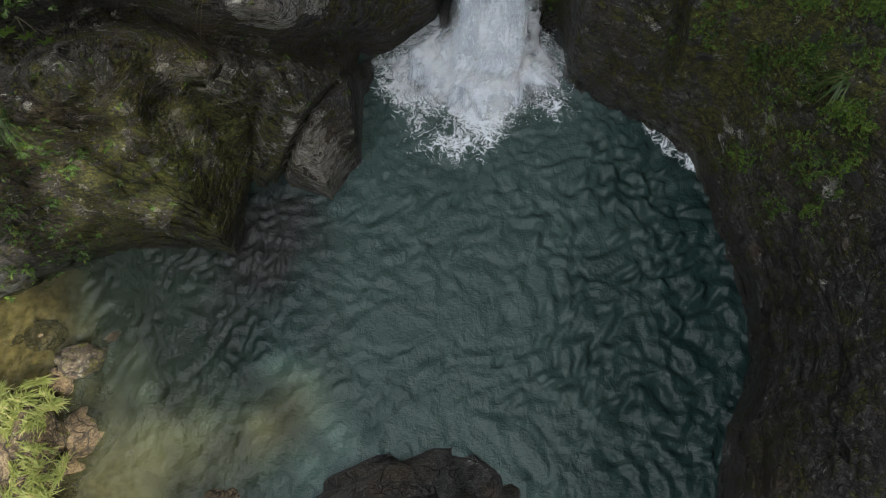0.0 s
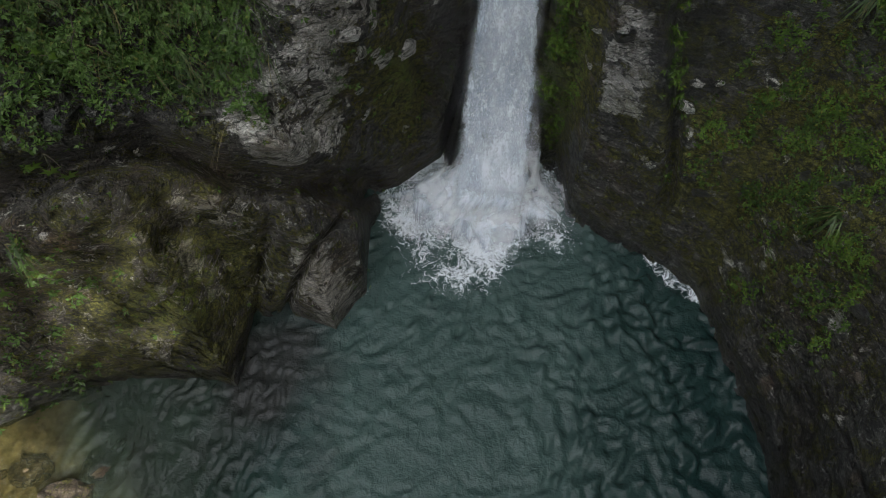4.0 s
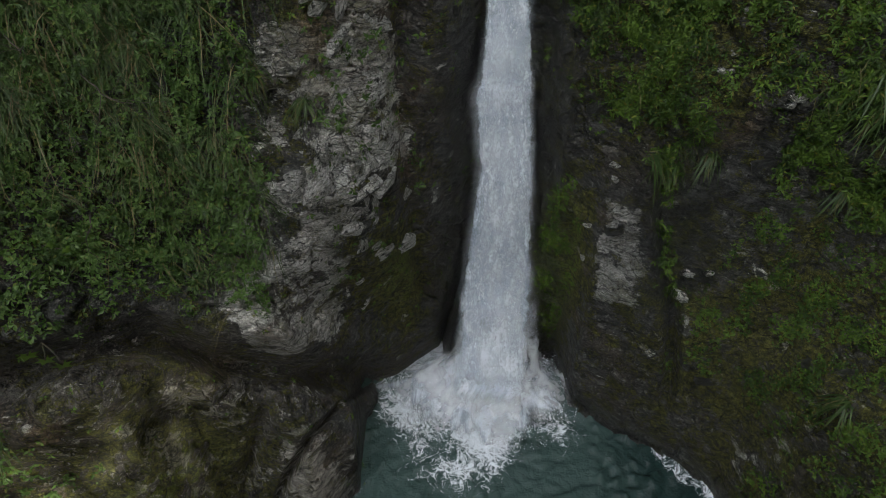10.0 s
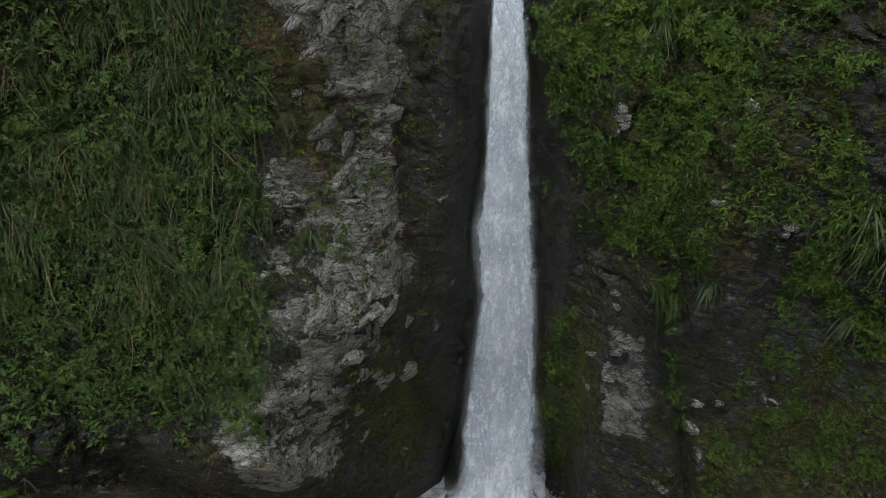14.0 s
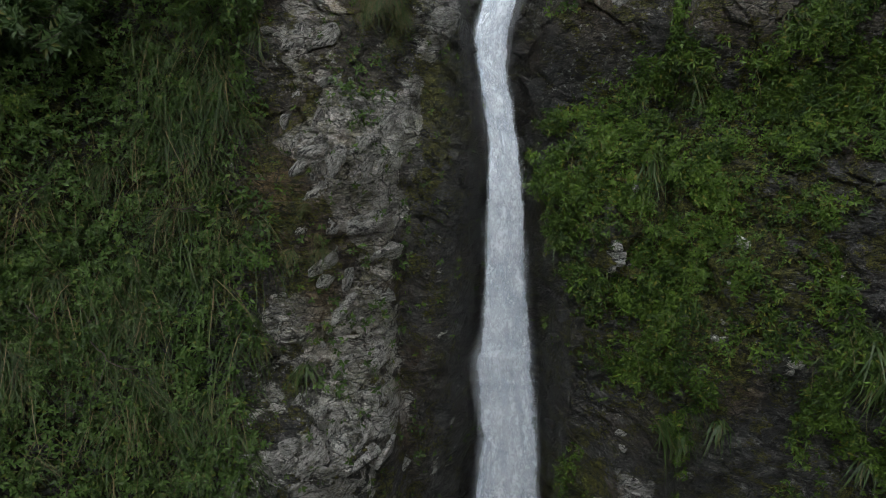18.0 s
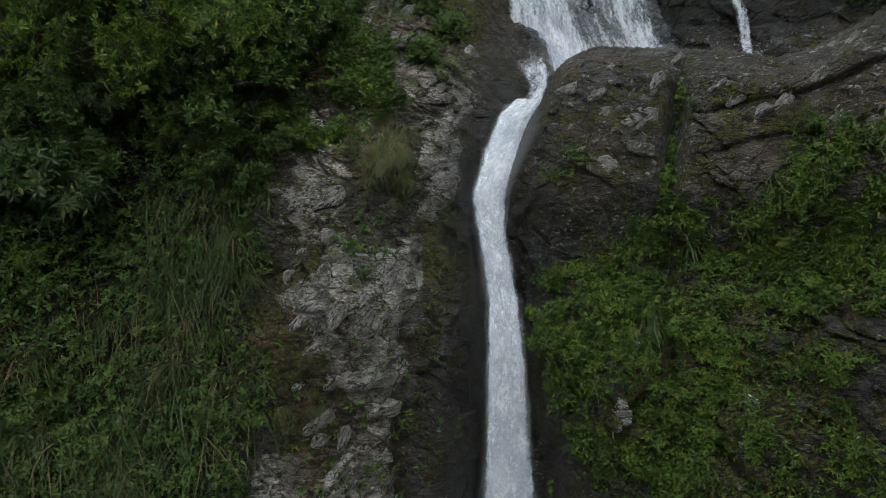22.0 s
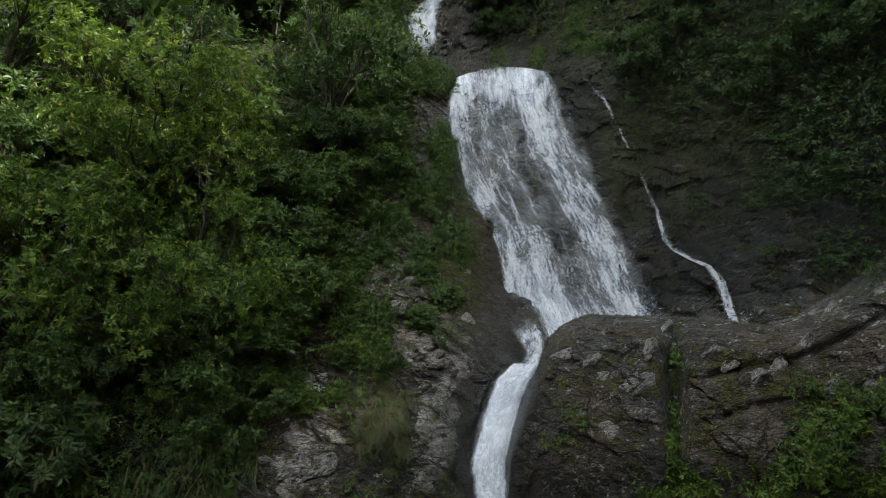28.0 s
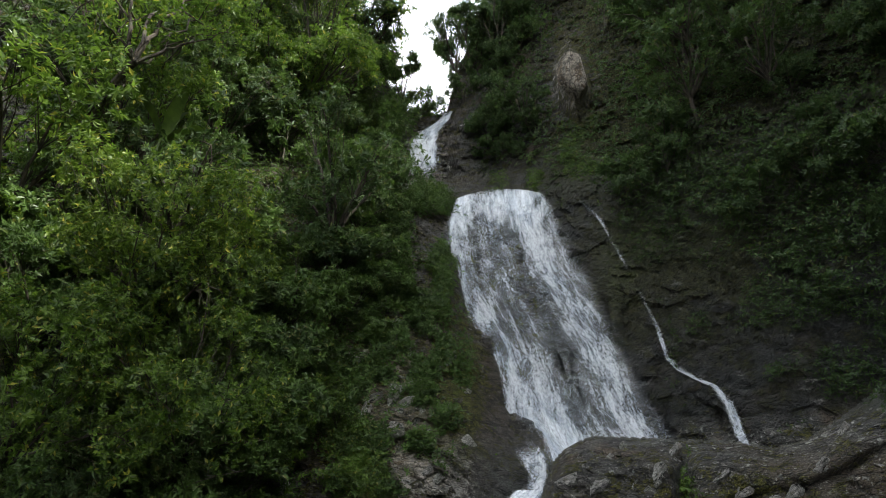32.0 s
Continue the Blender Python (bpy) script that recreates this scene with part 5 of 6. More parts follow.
p, n = cliff_west.sample(34, lambda a, e: step(-44, -38, a) * step(-15, -17, a) * step(34, 38, e) * step(56, 52, e) + 0.8 * blob(a, e, -11, 46, 5, 5), R)
scatter(trees, p, n, R, 0.7, 1.25, 0.5, USED)
p, n = cliff_west.sample(30, lambda a, e: step(-42, -38, a) * step(-13, -15, a) * step(36, 38, e) * step(47, 44, e), R)
scatter(trees[1:] + trees[:1], p, n, R, 0.55, 0.95, 0.5, USED)
p, n = cliff_west.sample(24, lambda a, e: step(-15, -11, a) * step(-6.2, -7.4, a) * step(25, 28, e) * step(43, 40, e), R)
scatter(shrubs[:2] + shrubs[3:], p, n, R, 0.6, 1.2, 0.6, USED)


# ---- grasses, strap-leaved plants ----
def blades(count, length, width, rng, rise=0.6, out=0.8, fall=0.9, seg=4, cone=0.55):
    """Arching blades from the origin, thrown towards +y, then hanging."""
    d = unit(np.stack([rng.normal(0, cone, count), out + 0.25 * rng.random(count), rise + rng.normal(0, 0.35, count)], 1))
    L = length * (0.55 + 0.6 * rng.random(count))
    base = rng.normal(0, 0.06, (count, 3)) * np.array([1.6, 0.5, 1])
    side = unit(np.cross(d, np.array([0, 0, 1.0]) + 0.2 * rng.normal(size=(count, 3))))
    sway = rng.normal(0, 0.24, count)
    rows = []
    for k in range(seg + 1):
        s = k / seg
        c = base + d * (L * s)[:, None] + side * (sway * L * s * s)[:, None]
        c[:, 2] -= fall * L * s ** 1.8
        c[:, 1] -= 0.25 * L * s ** 2 * out
        w = width * (1 - s) ** 0.7 * (0.5 + min(1, 4 * s) * 0.5) + 0.0015
        rows.append(np.stack([c - side * w / 2, c + side * w / 2], 1))
    v = np.stack(rows, 1)                       # count, seg+1, 2, 3
    o = np.arange(count)[:, None, None] * (seg + 1) * 2 + np.arange(seg)[None, :, None] * 2
    f = np.concatenate([o, o + 1, o + 3, o + 2], 2).reshape(-1, 4)
    return v.reshape(-1, 3), f


def tuft(name, label, category, seed, green, dry, length, width, leafmat=GRASS_BLADE, **kw):
    rng = np.random.default_rng(seed)
    top = tagged(new(name), label, category)
    part("leafage", *blades(green, length, width, rng, **kw), leafmat, top)
    if dry:
        part("dry_leafage", *blades(dry, length * 0.9, width * 0.8, rng, **kw), DRY_BLADE, top, "withered straw-coloured blades")
    return top


def hang(thing, place, nor, rng, scale, tilt=0.0):
    a = math.atan2(nor[0], nor[1]) + rng.normal(0, 0.65)
    m = Matrix.Translation(Vector(place)) @ Matrix.Rotation(-a, 4, "Z") @ Matrix.Rotation(tilt, 4, "Y") @ Matrix.Scale(scale, 4)
    if thing.name in USED:
        return copy_thing(thing, m)
    USED.add(thing.name)
    thing.matrix_basis = m
    return thing


def west_grass(az, el):
    p = np.stack([az * 0.3, el * 0.22, 0 * az], 1)
    w = 1.2 * blob(az, el, -25, -22, 9, 21) + 1.0 * blob(az, el, -20, -4, 7, 14) + 0.8 * blob(az, el, -34, -20, 9, 18) + 0.6 * blob(az, el, -19, 6, 6, 7)
    return np.clip(w * west_green(az, el) * (0.7 + 1.2 * fbm(p, 3, 38)), 0, 1)


tufts = [tuft("grass_tuft", "tuft of long arching grass hanging down the slope", "grass", 200 + k, 60, (6, 10, 26, 12)[k], 0.9, 0.024, cone=0.8) for k in range(4)]
p, n = cliff_west.sample(230, west_grass, R)
for k in range(len(p)):
    hang(tufts[k % 4], p[k], n[k], R, 0.5 + 0.6 * R.random(), 0.4 * R.normal())
dry = tuft("dry_grass_tuft", "brown and green grass tuft hanging beside the fall", "grass", 210, 50, 70, 1.0, 0.020, cone=0.4)
curtain = tuft("hanging_grass_clump", "long green and straw-brown grass curtain hanging beside the fall", "grass", 212, 40, 55, 1.35, 0.026, cone=0.75, rise=0.6, out=0.6, fall=1.15, seg=6)
for k in range(34):
    p, n = cliff_west.at(-5.6 + 3.6 * (R.random() - 0.5) + 0.6 * R.normal(), 2.6 + 7.4 * R.random())
    hang(curtain, p, n, R, 0.5 + 0.55 * R.random(), 0.25 * R.normal())
p, n = cliff_west.sample(40, lambda a, e: blob(a, e, -5.3, 5.0, 2.8, 4.2) + 0.35 * blob(a, e, -12.5, -16, 2, 5), R)
for k in range(len(p)):
    hang(dry, p[k], n[k], R, 0.5 + 0.5 * R.random())
strap = tuft("strap_plant", "plant with broad strap leaves drooping from the wall", "plant", 220, 46, 5, 0.75, 0.04, STRAP_LEAF, rise=0.6, fall=1.2, cone=0.6, seg=6)
for az, el, sc in ((35.8, -20.5, 1.25), (38.0, -22, 1.1), (20.4, -29.8, 0.75), (17.4, -8.2, 0.85), (20.8, -2.4, 0.6), (25.6, -29, 0.6), (45.5, -43.4, 0.75), (22.5, -30.5, 0.5), (37, -29, 0.6), (-13.4, -26.3, 0.6), (-50.5, -43.5, 0.7)):
    c = cliff_east if az > 4.2 else cliff_west
    p, n = c.at(az, el)
    hang(strap, p, n, R, sc)
p, n = cliff_east.sample(48, lambda a, e: east_creeper(a, e) * step(-45, -38, e), R)
small = tuft("wall_grass", "short grass tuft rooted on the mossy wall", "grass", 230, 34, 6, 0.5, 0.014)
for k in range(len(p)):
    hang(small, p[k], n[k], R, 0.7 + 0.5 * R.random())

def grass_mass(name, label, cliff, weight, clumps, each, length, width, rng, mat):
    """Long grass over the slope, in clumps: each blade springs out of the rock and hangs."""
    C, N = cliff.sample(clumps, weight, rng)
    count = clumps * each
    v, f = blades(count, length, width, rng, rise=0.35, out=0.8, fall=0.95, cone=0.85)
    size = np.repeat(0.55 + 0.75 * rng.random(clumps), each)
    C, N = np.repeat(C, each, axis=0) + rng.normal(0, 0.07, (count, 3)), np.repeat(N, each, axis=0)
    a = np.arctan2(N[:, 0], N[:, 1]) + np.repeat(rng.normal(0, 0.75, clumps), each)
    per = len(v) // count
    a, C, size = np.repeat(a, per), np.repeat(C, per, axis=0), np.repeat(size, per)
    v = v * size[:, None]
    w = np.stack([v[:, 0] * np.cos(a) + v[:, 1] * np.sin(a), -v[:, 0] * np.sin(a) + v[:, 1] * np.cos(a), v[:, 2]], 1) + C
    tagged(new(name, mesh_of(name, w, f, mat)), label, "grass", kind="stuff")


grass_mass("hanging_grass", "long grey-green grass hanging over the west slope", cliff_west, west_grass, 250, 17, 0.95, 0.018, R, GRASS_BLADE)
grass_mass("withered_grass", "dry straw-coloured grass among the green", cliff_west, west_grass, 130, 8, 1.0, 0.013, R, DRY_BLADE)

p, n = cliff_east.sample(16, lambda a, e: blob(a, e, 6.5, 39, 5, 2.2), R)
for k in range(len(p)):
    hang(tufts[k % 4], p[k], n[k], R, 0.5 + 0.4 * R.random())

# ---- the sunlit tree that leans out over the gorge, and its neighbours against the sky ----
def placed_tree(az, el, dist, scale, **kw):
    t = bush(**kw)
    p = (cliff_east if az > 4.2 else cliff_west).at(az, el)[0]
    lean = look(p, Vector(p) + Vector((-p.x, -p.y, 0)).normalized() * dist + Vector((0, 0, 1.0))) @ Matrix.Rotation(radians(180), 4, "X")
    t.matrix_basis = lean @ Matrix.Rotation(radians(kw["seed"] * 37), 4, "Z") @ Matrix.Scale(scale, 4)
    return t


placed_tree(-26.5, 19, 0.9, 1.0, name="tree", label="young tree with large leaves coloured bright green as if sunlit", category="tree", seed=131, radius=2.7, tall=4.8, clusters=1900, size=0.135, per=12, leafmat=SUNLIT_LEAF, trunk=0.06, stems=18, base_high=0.12)
placed_tree(-34.5, 8.5, 0.9, 1.0, name="tree", label="leafy green tree spreading below the sunlit one", category="tree", seed=147, radius=2.3, tall=4.2, clusters=1200, size=0.12, per=11, leafmat=TREE_LEAF, trunk=0.05, stems=14, base_high=0.12)
placed_tree(-21.5, 10.5, 0.9, 1.0, name="tree", label="leafy green tree spreading below the sunlit one", category="tree", seed=148, radius=2.1, tall=3.8, clusters=1100, size=0.115, per=11, leafmat=TREE_LEAF, trunk=0.05, stems=13, base_high=0.12)
placed_tree(-11.2, 40.5, 0.1, 1.0, name="tree", label="tall leafy tree standing out against the sky", category="tree", seed=134, radius=1.7, tall=6.0, clusters=1000, size=0.2, per=6, leafmat=SHRUB_LEAF, trunk=0.11, stems=10, base_high=0.35)
placed_tree(-14.5, 40, 0.1, 1.0, name="tree", label="tall leafy tree standing out against the sky", category="tree", seed=135, radius=2.3, tall=8.0, clusters=1000, size=0.22, per=6, leafmat=TREE_LEAF, trunk=0.11, stems=10, base_high=0.35)
placed_tree(3.6, 45.0, 0.1, 1.0, name="tree", label="dark leafy tree standing out against the sky", category="tree", seed=136, radius=1.9, tall=6.2, clusters=1000, size=0.24, per=6, leafmat=DARK_LEAF, trunk=0.11, stems=10, base_high=0.12)
placed_tree(7.0, 46, 0.1, 1.0, name="tree", label="dark leafy tree on the brow of the gorge", category="tree", seed=137, radius=1.8, tall=6.0, clusters=1000, size=0.24, per=6, leafmat=DARK_LEAF, trunk=0.11, stems=10, base_high=0.12)
placed_tree(-2.8, 41.9, 0.1, 1.0, name="bush", label="pale green bush on the lip of the upper fall", category="shrub", seed=139, radius=1.4, tall=1.6, clusters=420, size=0.22, per=6, leafmat=CREEPER_LEAF, trunk=0.05, stems=8)

placed_tree(-7.2, 44.0, 0.1, 1.0, name="tree", label="leafy tree standing out against the sky", category="tree", seed=141, radius=1.3, tall=3.8, clusters=800, size=0.2, per=6, leafmat=SHRUB_LEAF, trunk=0.08, stems=10, base_high=0.2)
placed_tree(-9.5, 46.0, 0.1, 1.0, name="tree", label="leafy tree standing out against the sky", category="tree", seed=142, radius=1.6, tall=3.6, clusters=900, size=0.2, per=6, leafmat=DARK_LEAF, trunk=0.09, stems=11, base_high=0.2)
placed_tree(-5.4, 43.0, 0.1, 1.0, name="tree", label="small leafy tree on the skyline beside the upper fall", category="tree", seed=144, radius=1.0, tall=3.2, clusters=500, size=0.17, per=6, leafmat=SHRUB_LEAF, trunk=0.05, stems=8, base_high=0.1)
placed_tree(1.9, 43.2, 0.1, 1.0, name="bush", label="dark leafy bush on the brow beside the upper fall", category="shrub", seed=145, radius=1.0, tall=2.2, clusters=420, size=0.16, per=6, leafmat=DARK_LEAF, trunk=0.04, stems=8)
placed_tree(2.4, 45.0, 0.1, 1.0, name="tree", label="dark leafy tree standing out against the sky", category="tree", seed=143, radius=1.5, tall=5.0, clusters=600, size=0.2, per=6, leafmat=DARK_LEAF, trunk=0.07, stems=9, base_high=0.15)

# unseen trees added behind the drone: crowns shade most of the gorge, with gaps
for az, dist, z, rad, tall, seed in ((100, 11.5, 24, 5.0, 17, 151), (112, 12.0, 25, 4.4, 15, 152), (88, 12.0, 27, 5.0, 16, 154)):
    t = bush("shade_tree", "great dark unseen tree added to shade the gorge", "tree", seed, rad, tall, 1500, 0.75, 6, DARK_LEAF, 0.3, 12, 0.1)
    a = radians(az)
    t.matrix_basis = Matrix.Translation((dist * math.sin(a), dist * math.cos(a), z))


# leaf screen added out of view; shades the gorge, gaps aimed at sun patches
def shade_canopy():
    s = np.array(sun_way)
    rng = np.random.default_rng(9)
    shaded, _ = cliff_west.sample(10500, lambda a, e: 0.8 * (e >= 17) * (a <= -13) * (a >= -36) + 1.0 * (e < 2) + 0.12 * (e >= 2) * (e < 17) * (a <= -13) + 0.25 * (e >= 2) * (e < 30) * (a > -13) + 0.7 * (e > 9) * (e < 44) * (a > -2.5) + 0.15 * (e >= 17) * (a < -34), rng)
    far, _ = cliff_east.sample(7000, lambda a, e: (1.0 * (e > 0) + 1.5 * (e > 10) * (a < 24)) * (a < 44) * (1 - np.clip(3 * blob(a, e, 15, 44, 4, 6), 0, 1)), rng)
    pond = np.stack([-11 + 13 * rng.random(3200), -2 + 13 * rng.random(3200), 0 * np.arange(3200)], 1)
    p = np.concatenate([shaded, pond, far])
    keep = np.ones(len(p), bool)
    for gap, rad in (((-6.6, 7.0, 3.4), 2.25), ((-9.0, 0.9, 0.3), 3.0), ((-9.8, 3.4, 0), 2.6), ((-3.7, 1.9, 0), 1.5), ((-6.0, 0.6, 0), 1.5), ((-6.1, 13.1, 23.7), 2.7), ((-5.6, 13.0, 21.5), 1.3), ((-6.2, 16.9, 31.8), 2.4), ((-9.4, 10.4, 26.0), 1.9), ((-9.6, 22.0, 40.7), 1.7)):
        d = p - np.array(gap)
        off = d - (d @ s)[:, None] * s
        keep &= (np.linalg.norm(off, axis=1) > rad * (0.8 + 0.5 * rng.random(len(p)))) | (rng.random(len(p)) < 0.12)
    c = p[keep] + s * (50 + 5 * rng.random((keep.sum(), 1)))
    P, W, N, L = rosettes(c, s + 0.5 * rng.normal(size=c.shape), 0.7, 3, rng, 1.6)
    tagged(new("shade_canopy", mesh_of("shade_canopy", *leaf_arrays(P, W, N, L, 0.6), DARK_LEAF)), "added leaf screen out of view, with gaps for sun patches", "foliage", kind="stuff")


shade_canopy()


# ---- dead twigs and a broad lobed leaf ----
def dead_branch(az, el, length, seed, drop=0.3):
    rng = np.random.default_rng(seed)
    p, n = (cliff_east if az > 4.2 else cliff_west).at(az, el)
    top = tagged(new("dead_branch"), "bare grey-brown dead branch caught in the undergrowth", "branch")
    out = np.array(n) * 0.8 + np.array([rng.normal() * 0.5, 0, -drop])
    main = curve_points((0, 0, 0), out * length, 8, rng, 0.25)
    part("stem", *tube(main, 0.018, 0.007, 5), BARK, top)
    for k in range(5):
        a = main[rng.integers(2, 8)]
        b = a + (rng.normal(size=3) * 0.5 + np.array(n) * 0.4 - np.array([0, 0, 0.3])) * length * 0.4
        part("twig", *tube(curve_points(a, b, 5, rng, 0.3), 0.008, 0.003, 4), BARK, top)
    top.matrix_basis = Matrix.Translation(p + n * 0.25)


for k, (az, el) in enumerate(((-35, -18), (-30, -9), (-37, -3), (-33, -31), (-20, -13), (-24, 8), (-17.6, 16.6), (-21.5, 7.5), (-34, 3), (-40, -27), (-31.5, -21), (24, 30), (30, 36), (18, 40))):
    dead_branch(az, el, 1.0 + 0.5 * (k % 3), 500 + k)


def lobed_leaf(az, el, size, seed):
    """A single broad leaf cut into pointed lobes, on a stalk."""
    rng = np.random.default_rng(seed)
    p, n = cliff_west.at(az, el)
    top = tagged(new("lobed_leaf_plant"), "plant with broad pale green lobed leaves", "plant")
    for j in range(3):
        tipv = np.array(n) * 0.35 + np.array([0.25 * (j - 1), 0, 0.1 - 0.12 * j])
        part("stalk", *tube(curve_points((0, 0, 0), tipv, 4, rng), 0.01, 0.006, 4), BARK, top)
        ang = np.linspace(-2.6, 2.6, 11)
        r = size * np.where(np.arange(11) % 2 == 0, 1.0, 0.45) * (1 - 0.12 * np.abs(ang))
        side = unit(np.cross(np.array(n), np.array([0, 0, 1.0])))
        down = unit(np.cross(side, np.array(n)))
        down = down if down[2] < 0 else -down
        v = [tipv] + [tipv + r[i] * (math.cos(ang[i]) * down + math.sin(ang[i]) * side) - np.array(n) * 0.15 * r[i] for i in range(11)]
        part("leaf", np.array(v), np.array([(0, i + 1, i + 2) for i in range(10)]), CREEPER_LEAF, top)
    top.matrix_basis = Matrix.Translation(p + n * 0.2)


for k, (az, el, sz) in enumerate(((-42.7, -38.5, 0.24), (-47, -36, 0.2), (-45, -30, 0.18), (-53, -44, 0.22), (-40, -33, 0.14))):
    lobed_leaf(az, el, sz, 540 + k)


# ---- old tree with crooked limbs on the upper west slope, saplings on the east brow ----
def old_tree():
    rng = np.random.default_rng(610)
    top = tagged(new("old_tree"), "old tree with crooked dark mossy limbs", "tree")
    at = lambda a, e, d: spot(np.array([a]), np.array([e]), np.array([d]))[0]
    fork = at(-34.0, 41.5, 14.6)
    part("trunk", *tube(curve_points(at(-36.5, 35.0, 16.6), fork, 10, rng, 0.12), 0.13, 0.10, 9), BARK, top)
    ends = []
    for a, e, d, r in ((-31.0, 47.5, 14.8, 0.11), (-29.2, 45.2, 14.2, 0.08), (-36.8, 47.0, 14.2, 0.10), (-39.5, 44.5, 13.6, 0.07), (-33.4, 51.0, 15.2, 0.09), (-27.5, 49.0, 15.0, 0.06)):
        tip = at(a, e, d)
        limb = curve_points(fork, tip, 12, rng, 0.35)
        bough = part("limb", *tube(limb, r * 0.7, r * 0.25, 7), BARK, top)
        for k in range(5):
            q = limb[rng.integers(5, 12)]
            w = q + rng.normal(size=3) * 0.7 + np.array([0, 0, 0.4])
            part("branch", *tube(curve_points(q, w, 6, rng, 0.3), r * 0.3, 0.01, 5), BARK, bough)
            ends += [w + rng.normal(size=3) * 0.3 for _ in range(16)]
    ends = np.array(ends)
    P, W, N, L = rosettes(ends, rng.normal(size=ends.shape) * 0.4 + np.array([0, 0, 0.8]), 0.16, 7, rng)
    part("crown", *leaf_arrays(P, W, N, L), TREE_LEAF, top)


old_tree()
for k, (az, el, ln) in enumerate(((20.3, 47.0, 3.2), (24.5, 45.5, 2.8), (28.5, 44.0, 3.0), (12.5, 46.5, 2.6), (32.5, 42.5, 3.0), (36.0, 40.0, 2.6), (26.0, 38.5, 1.8), (22.0, 40.0, 1.6), (-17.5, 36.0, 3.2), (-20.5, 37.0, 3.0), (-9.0, 33.0, 2.2))):
    rng = np.random.default_rng(640 + k)
    p, n = (cliff_east if az > 4.2 else cliff_west).at(az, el)
    top = tagged(new("sapling"), "slender pale-barked sapling on the steep brow", "tree")
    tip = np.array([0.25 * rng.normal(), 0.25 * rng.normal(), ln])
    stem = curve_points((0, 0, -0.3), tip, 10, rng, 0.08)
    part("trunk", *tube(stem, 0.03, 0.010, 6), BARK, top)
    ends = np.concatenate([stem[-5:] + rng.normal(size=(5, 3)) * 0.5 for _ in range(16)])
    P, W, N, L = rosettes(ends, rng.normal(size=ends.shape) * 0.4 + np.array([0, 0, 0.8]), 0.17, 6, rng)
    part("crown", *leaf_arrays(P, W, N, L), DARK_LEAF if az > 0 else SHRUB_LEAF, top)
    top.matrix_basis = Matrix.Translation(p + n * 0.9)

# ---- stones ----
def stone_mesh(name, size, seed, material, rings=26, moss=0.2, pale=0.3, wet=0.0, rust=0.0):
    """A rounded, broken boulder."""
    th = np.linspace(0, np.pi, rings)
    ph = np.linspace(0, 2 * np.pi, rings * 2, endpoint=False)
    T, F = np.meshgrid(th, ph, indexing="ij")
    d = np.stack([np.sin(T) * np.cos(F), np.sin(T) * np.sin(F), np.cos(T)], -1).reshape(-1, 3)
    q = d * np.array(size) + seed * 3.7
    f, j = facets(q * 1.1 / max(size) * 1.8, seed, 0.9)
    r = 1 + 0.22 * f + 0.16 * fbm(d * 1.6 + seed, 3, seed) - 0.03 * (1 - j) + 0.03 * fbm(d * 7 + seed, 3, seed + 1)
    v = np.sign(d) * np.abs(d) ** 0.85 * r[:, None] * np.array(size)
    c = rings * 2
    i = np.arange(rings - 1)[:, None] * c + np.arange(c)[None]
    k = np.arange(rings - 1)[:, None] * c + (np.arange(c)[None] + 1) % c
    faces = np.stack([i, i + c, k + c, k], -1).reshape(-1, 4)
    me = mesh_of(name, v, faces, material, True)
    for key, val in (("moss", moss), ("pale", pale), ("wet", wet), ("rust", rust)):
        give(me, key, np.full(len(v), val))
    return me


def stone(name, label, place, size, seed, turn=0, **kw):
    ob = tagged(new(name, stone_mesh(name, size, seed, ROCK, **kw)), label, "rock")
    ob.matrix_basis = pose(*place, 0, 0, turn)
    return ob


stone("boulder", "dark wet boulder at the pool's near edge", (-0.85, -0.6, -0.25), (2.4, 1.65, 0.8), 301, 20, wet=0.9, moss=0.1, pale=0.1, rings=40)
stone("boulder", "brown rock just under the water by the boulder", (-3.3, -0.5, -0.45), (1.5, 1.0, 0.5), 302, -10, rust=0.7, wet=0.5, moss=0.1, pale=0.2, rings=34)
stone("boulder", "brown rock just under the water by the boulder", (-4.9, 0.1, -0.5), (1.0, 0.7, 0.5), 303, 40, rust=0.7, wet=0.5, moss=0.2, pale=0.2)
stone("boulder", "pale pointed rock standing out of the shallows", (-8.5, 3.25, -0.05), (0.55, 0.38, 0.42), 304, 15, rust=0.5, pale=0.25, moss=0.4)
stone("boulder", "ochre rock lying in the shallows", (-8.85, 2.75, -0.2), (0.34, 0.6, 0.32), 305, 10, rust=0.9, pale=0.1, moss=0.2)
stone("boulder", "sunken brown rock in the shallows", (-7.9, 4.0, -0.35), (0.6, 0.5, 0.34), 306, 60, rust=0.7, pale=0.1, moss=0.2, wet=0.4)
stone("boulder", "sunken brown rock in the shallows", (-9.6, 3.9, -0.4), (0.5, 0.4, 0.34), 307, 0, rust=0.8, pale=0.2, moss=0.1, wet=0.3)
stone("boulder", "ochre slab under the reeds", (-8.5, 1.35, -0.2), (1.0, 0.75, 0.32), 308, 30, rust=0.85, pale=0.1, moss=0.1, wet=0.2)
stone("boulder", "ochre slab under the reeds", (-9.7, 1.0, 0.0), (1.3, 1.3, 0.45), 309, 70, rust=0.7, pale=0.1, moss=0.3)
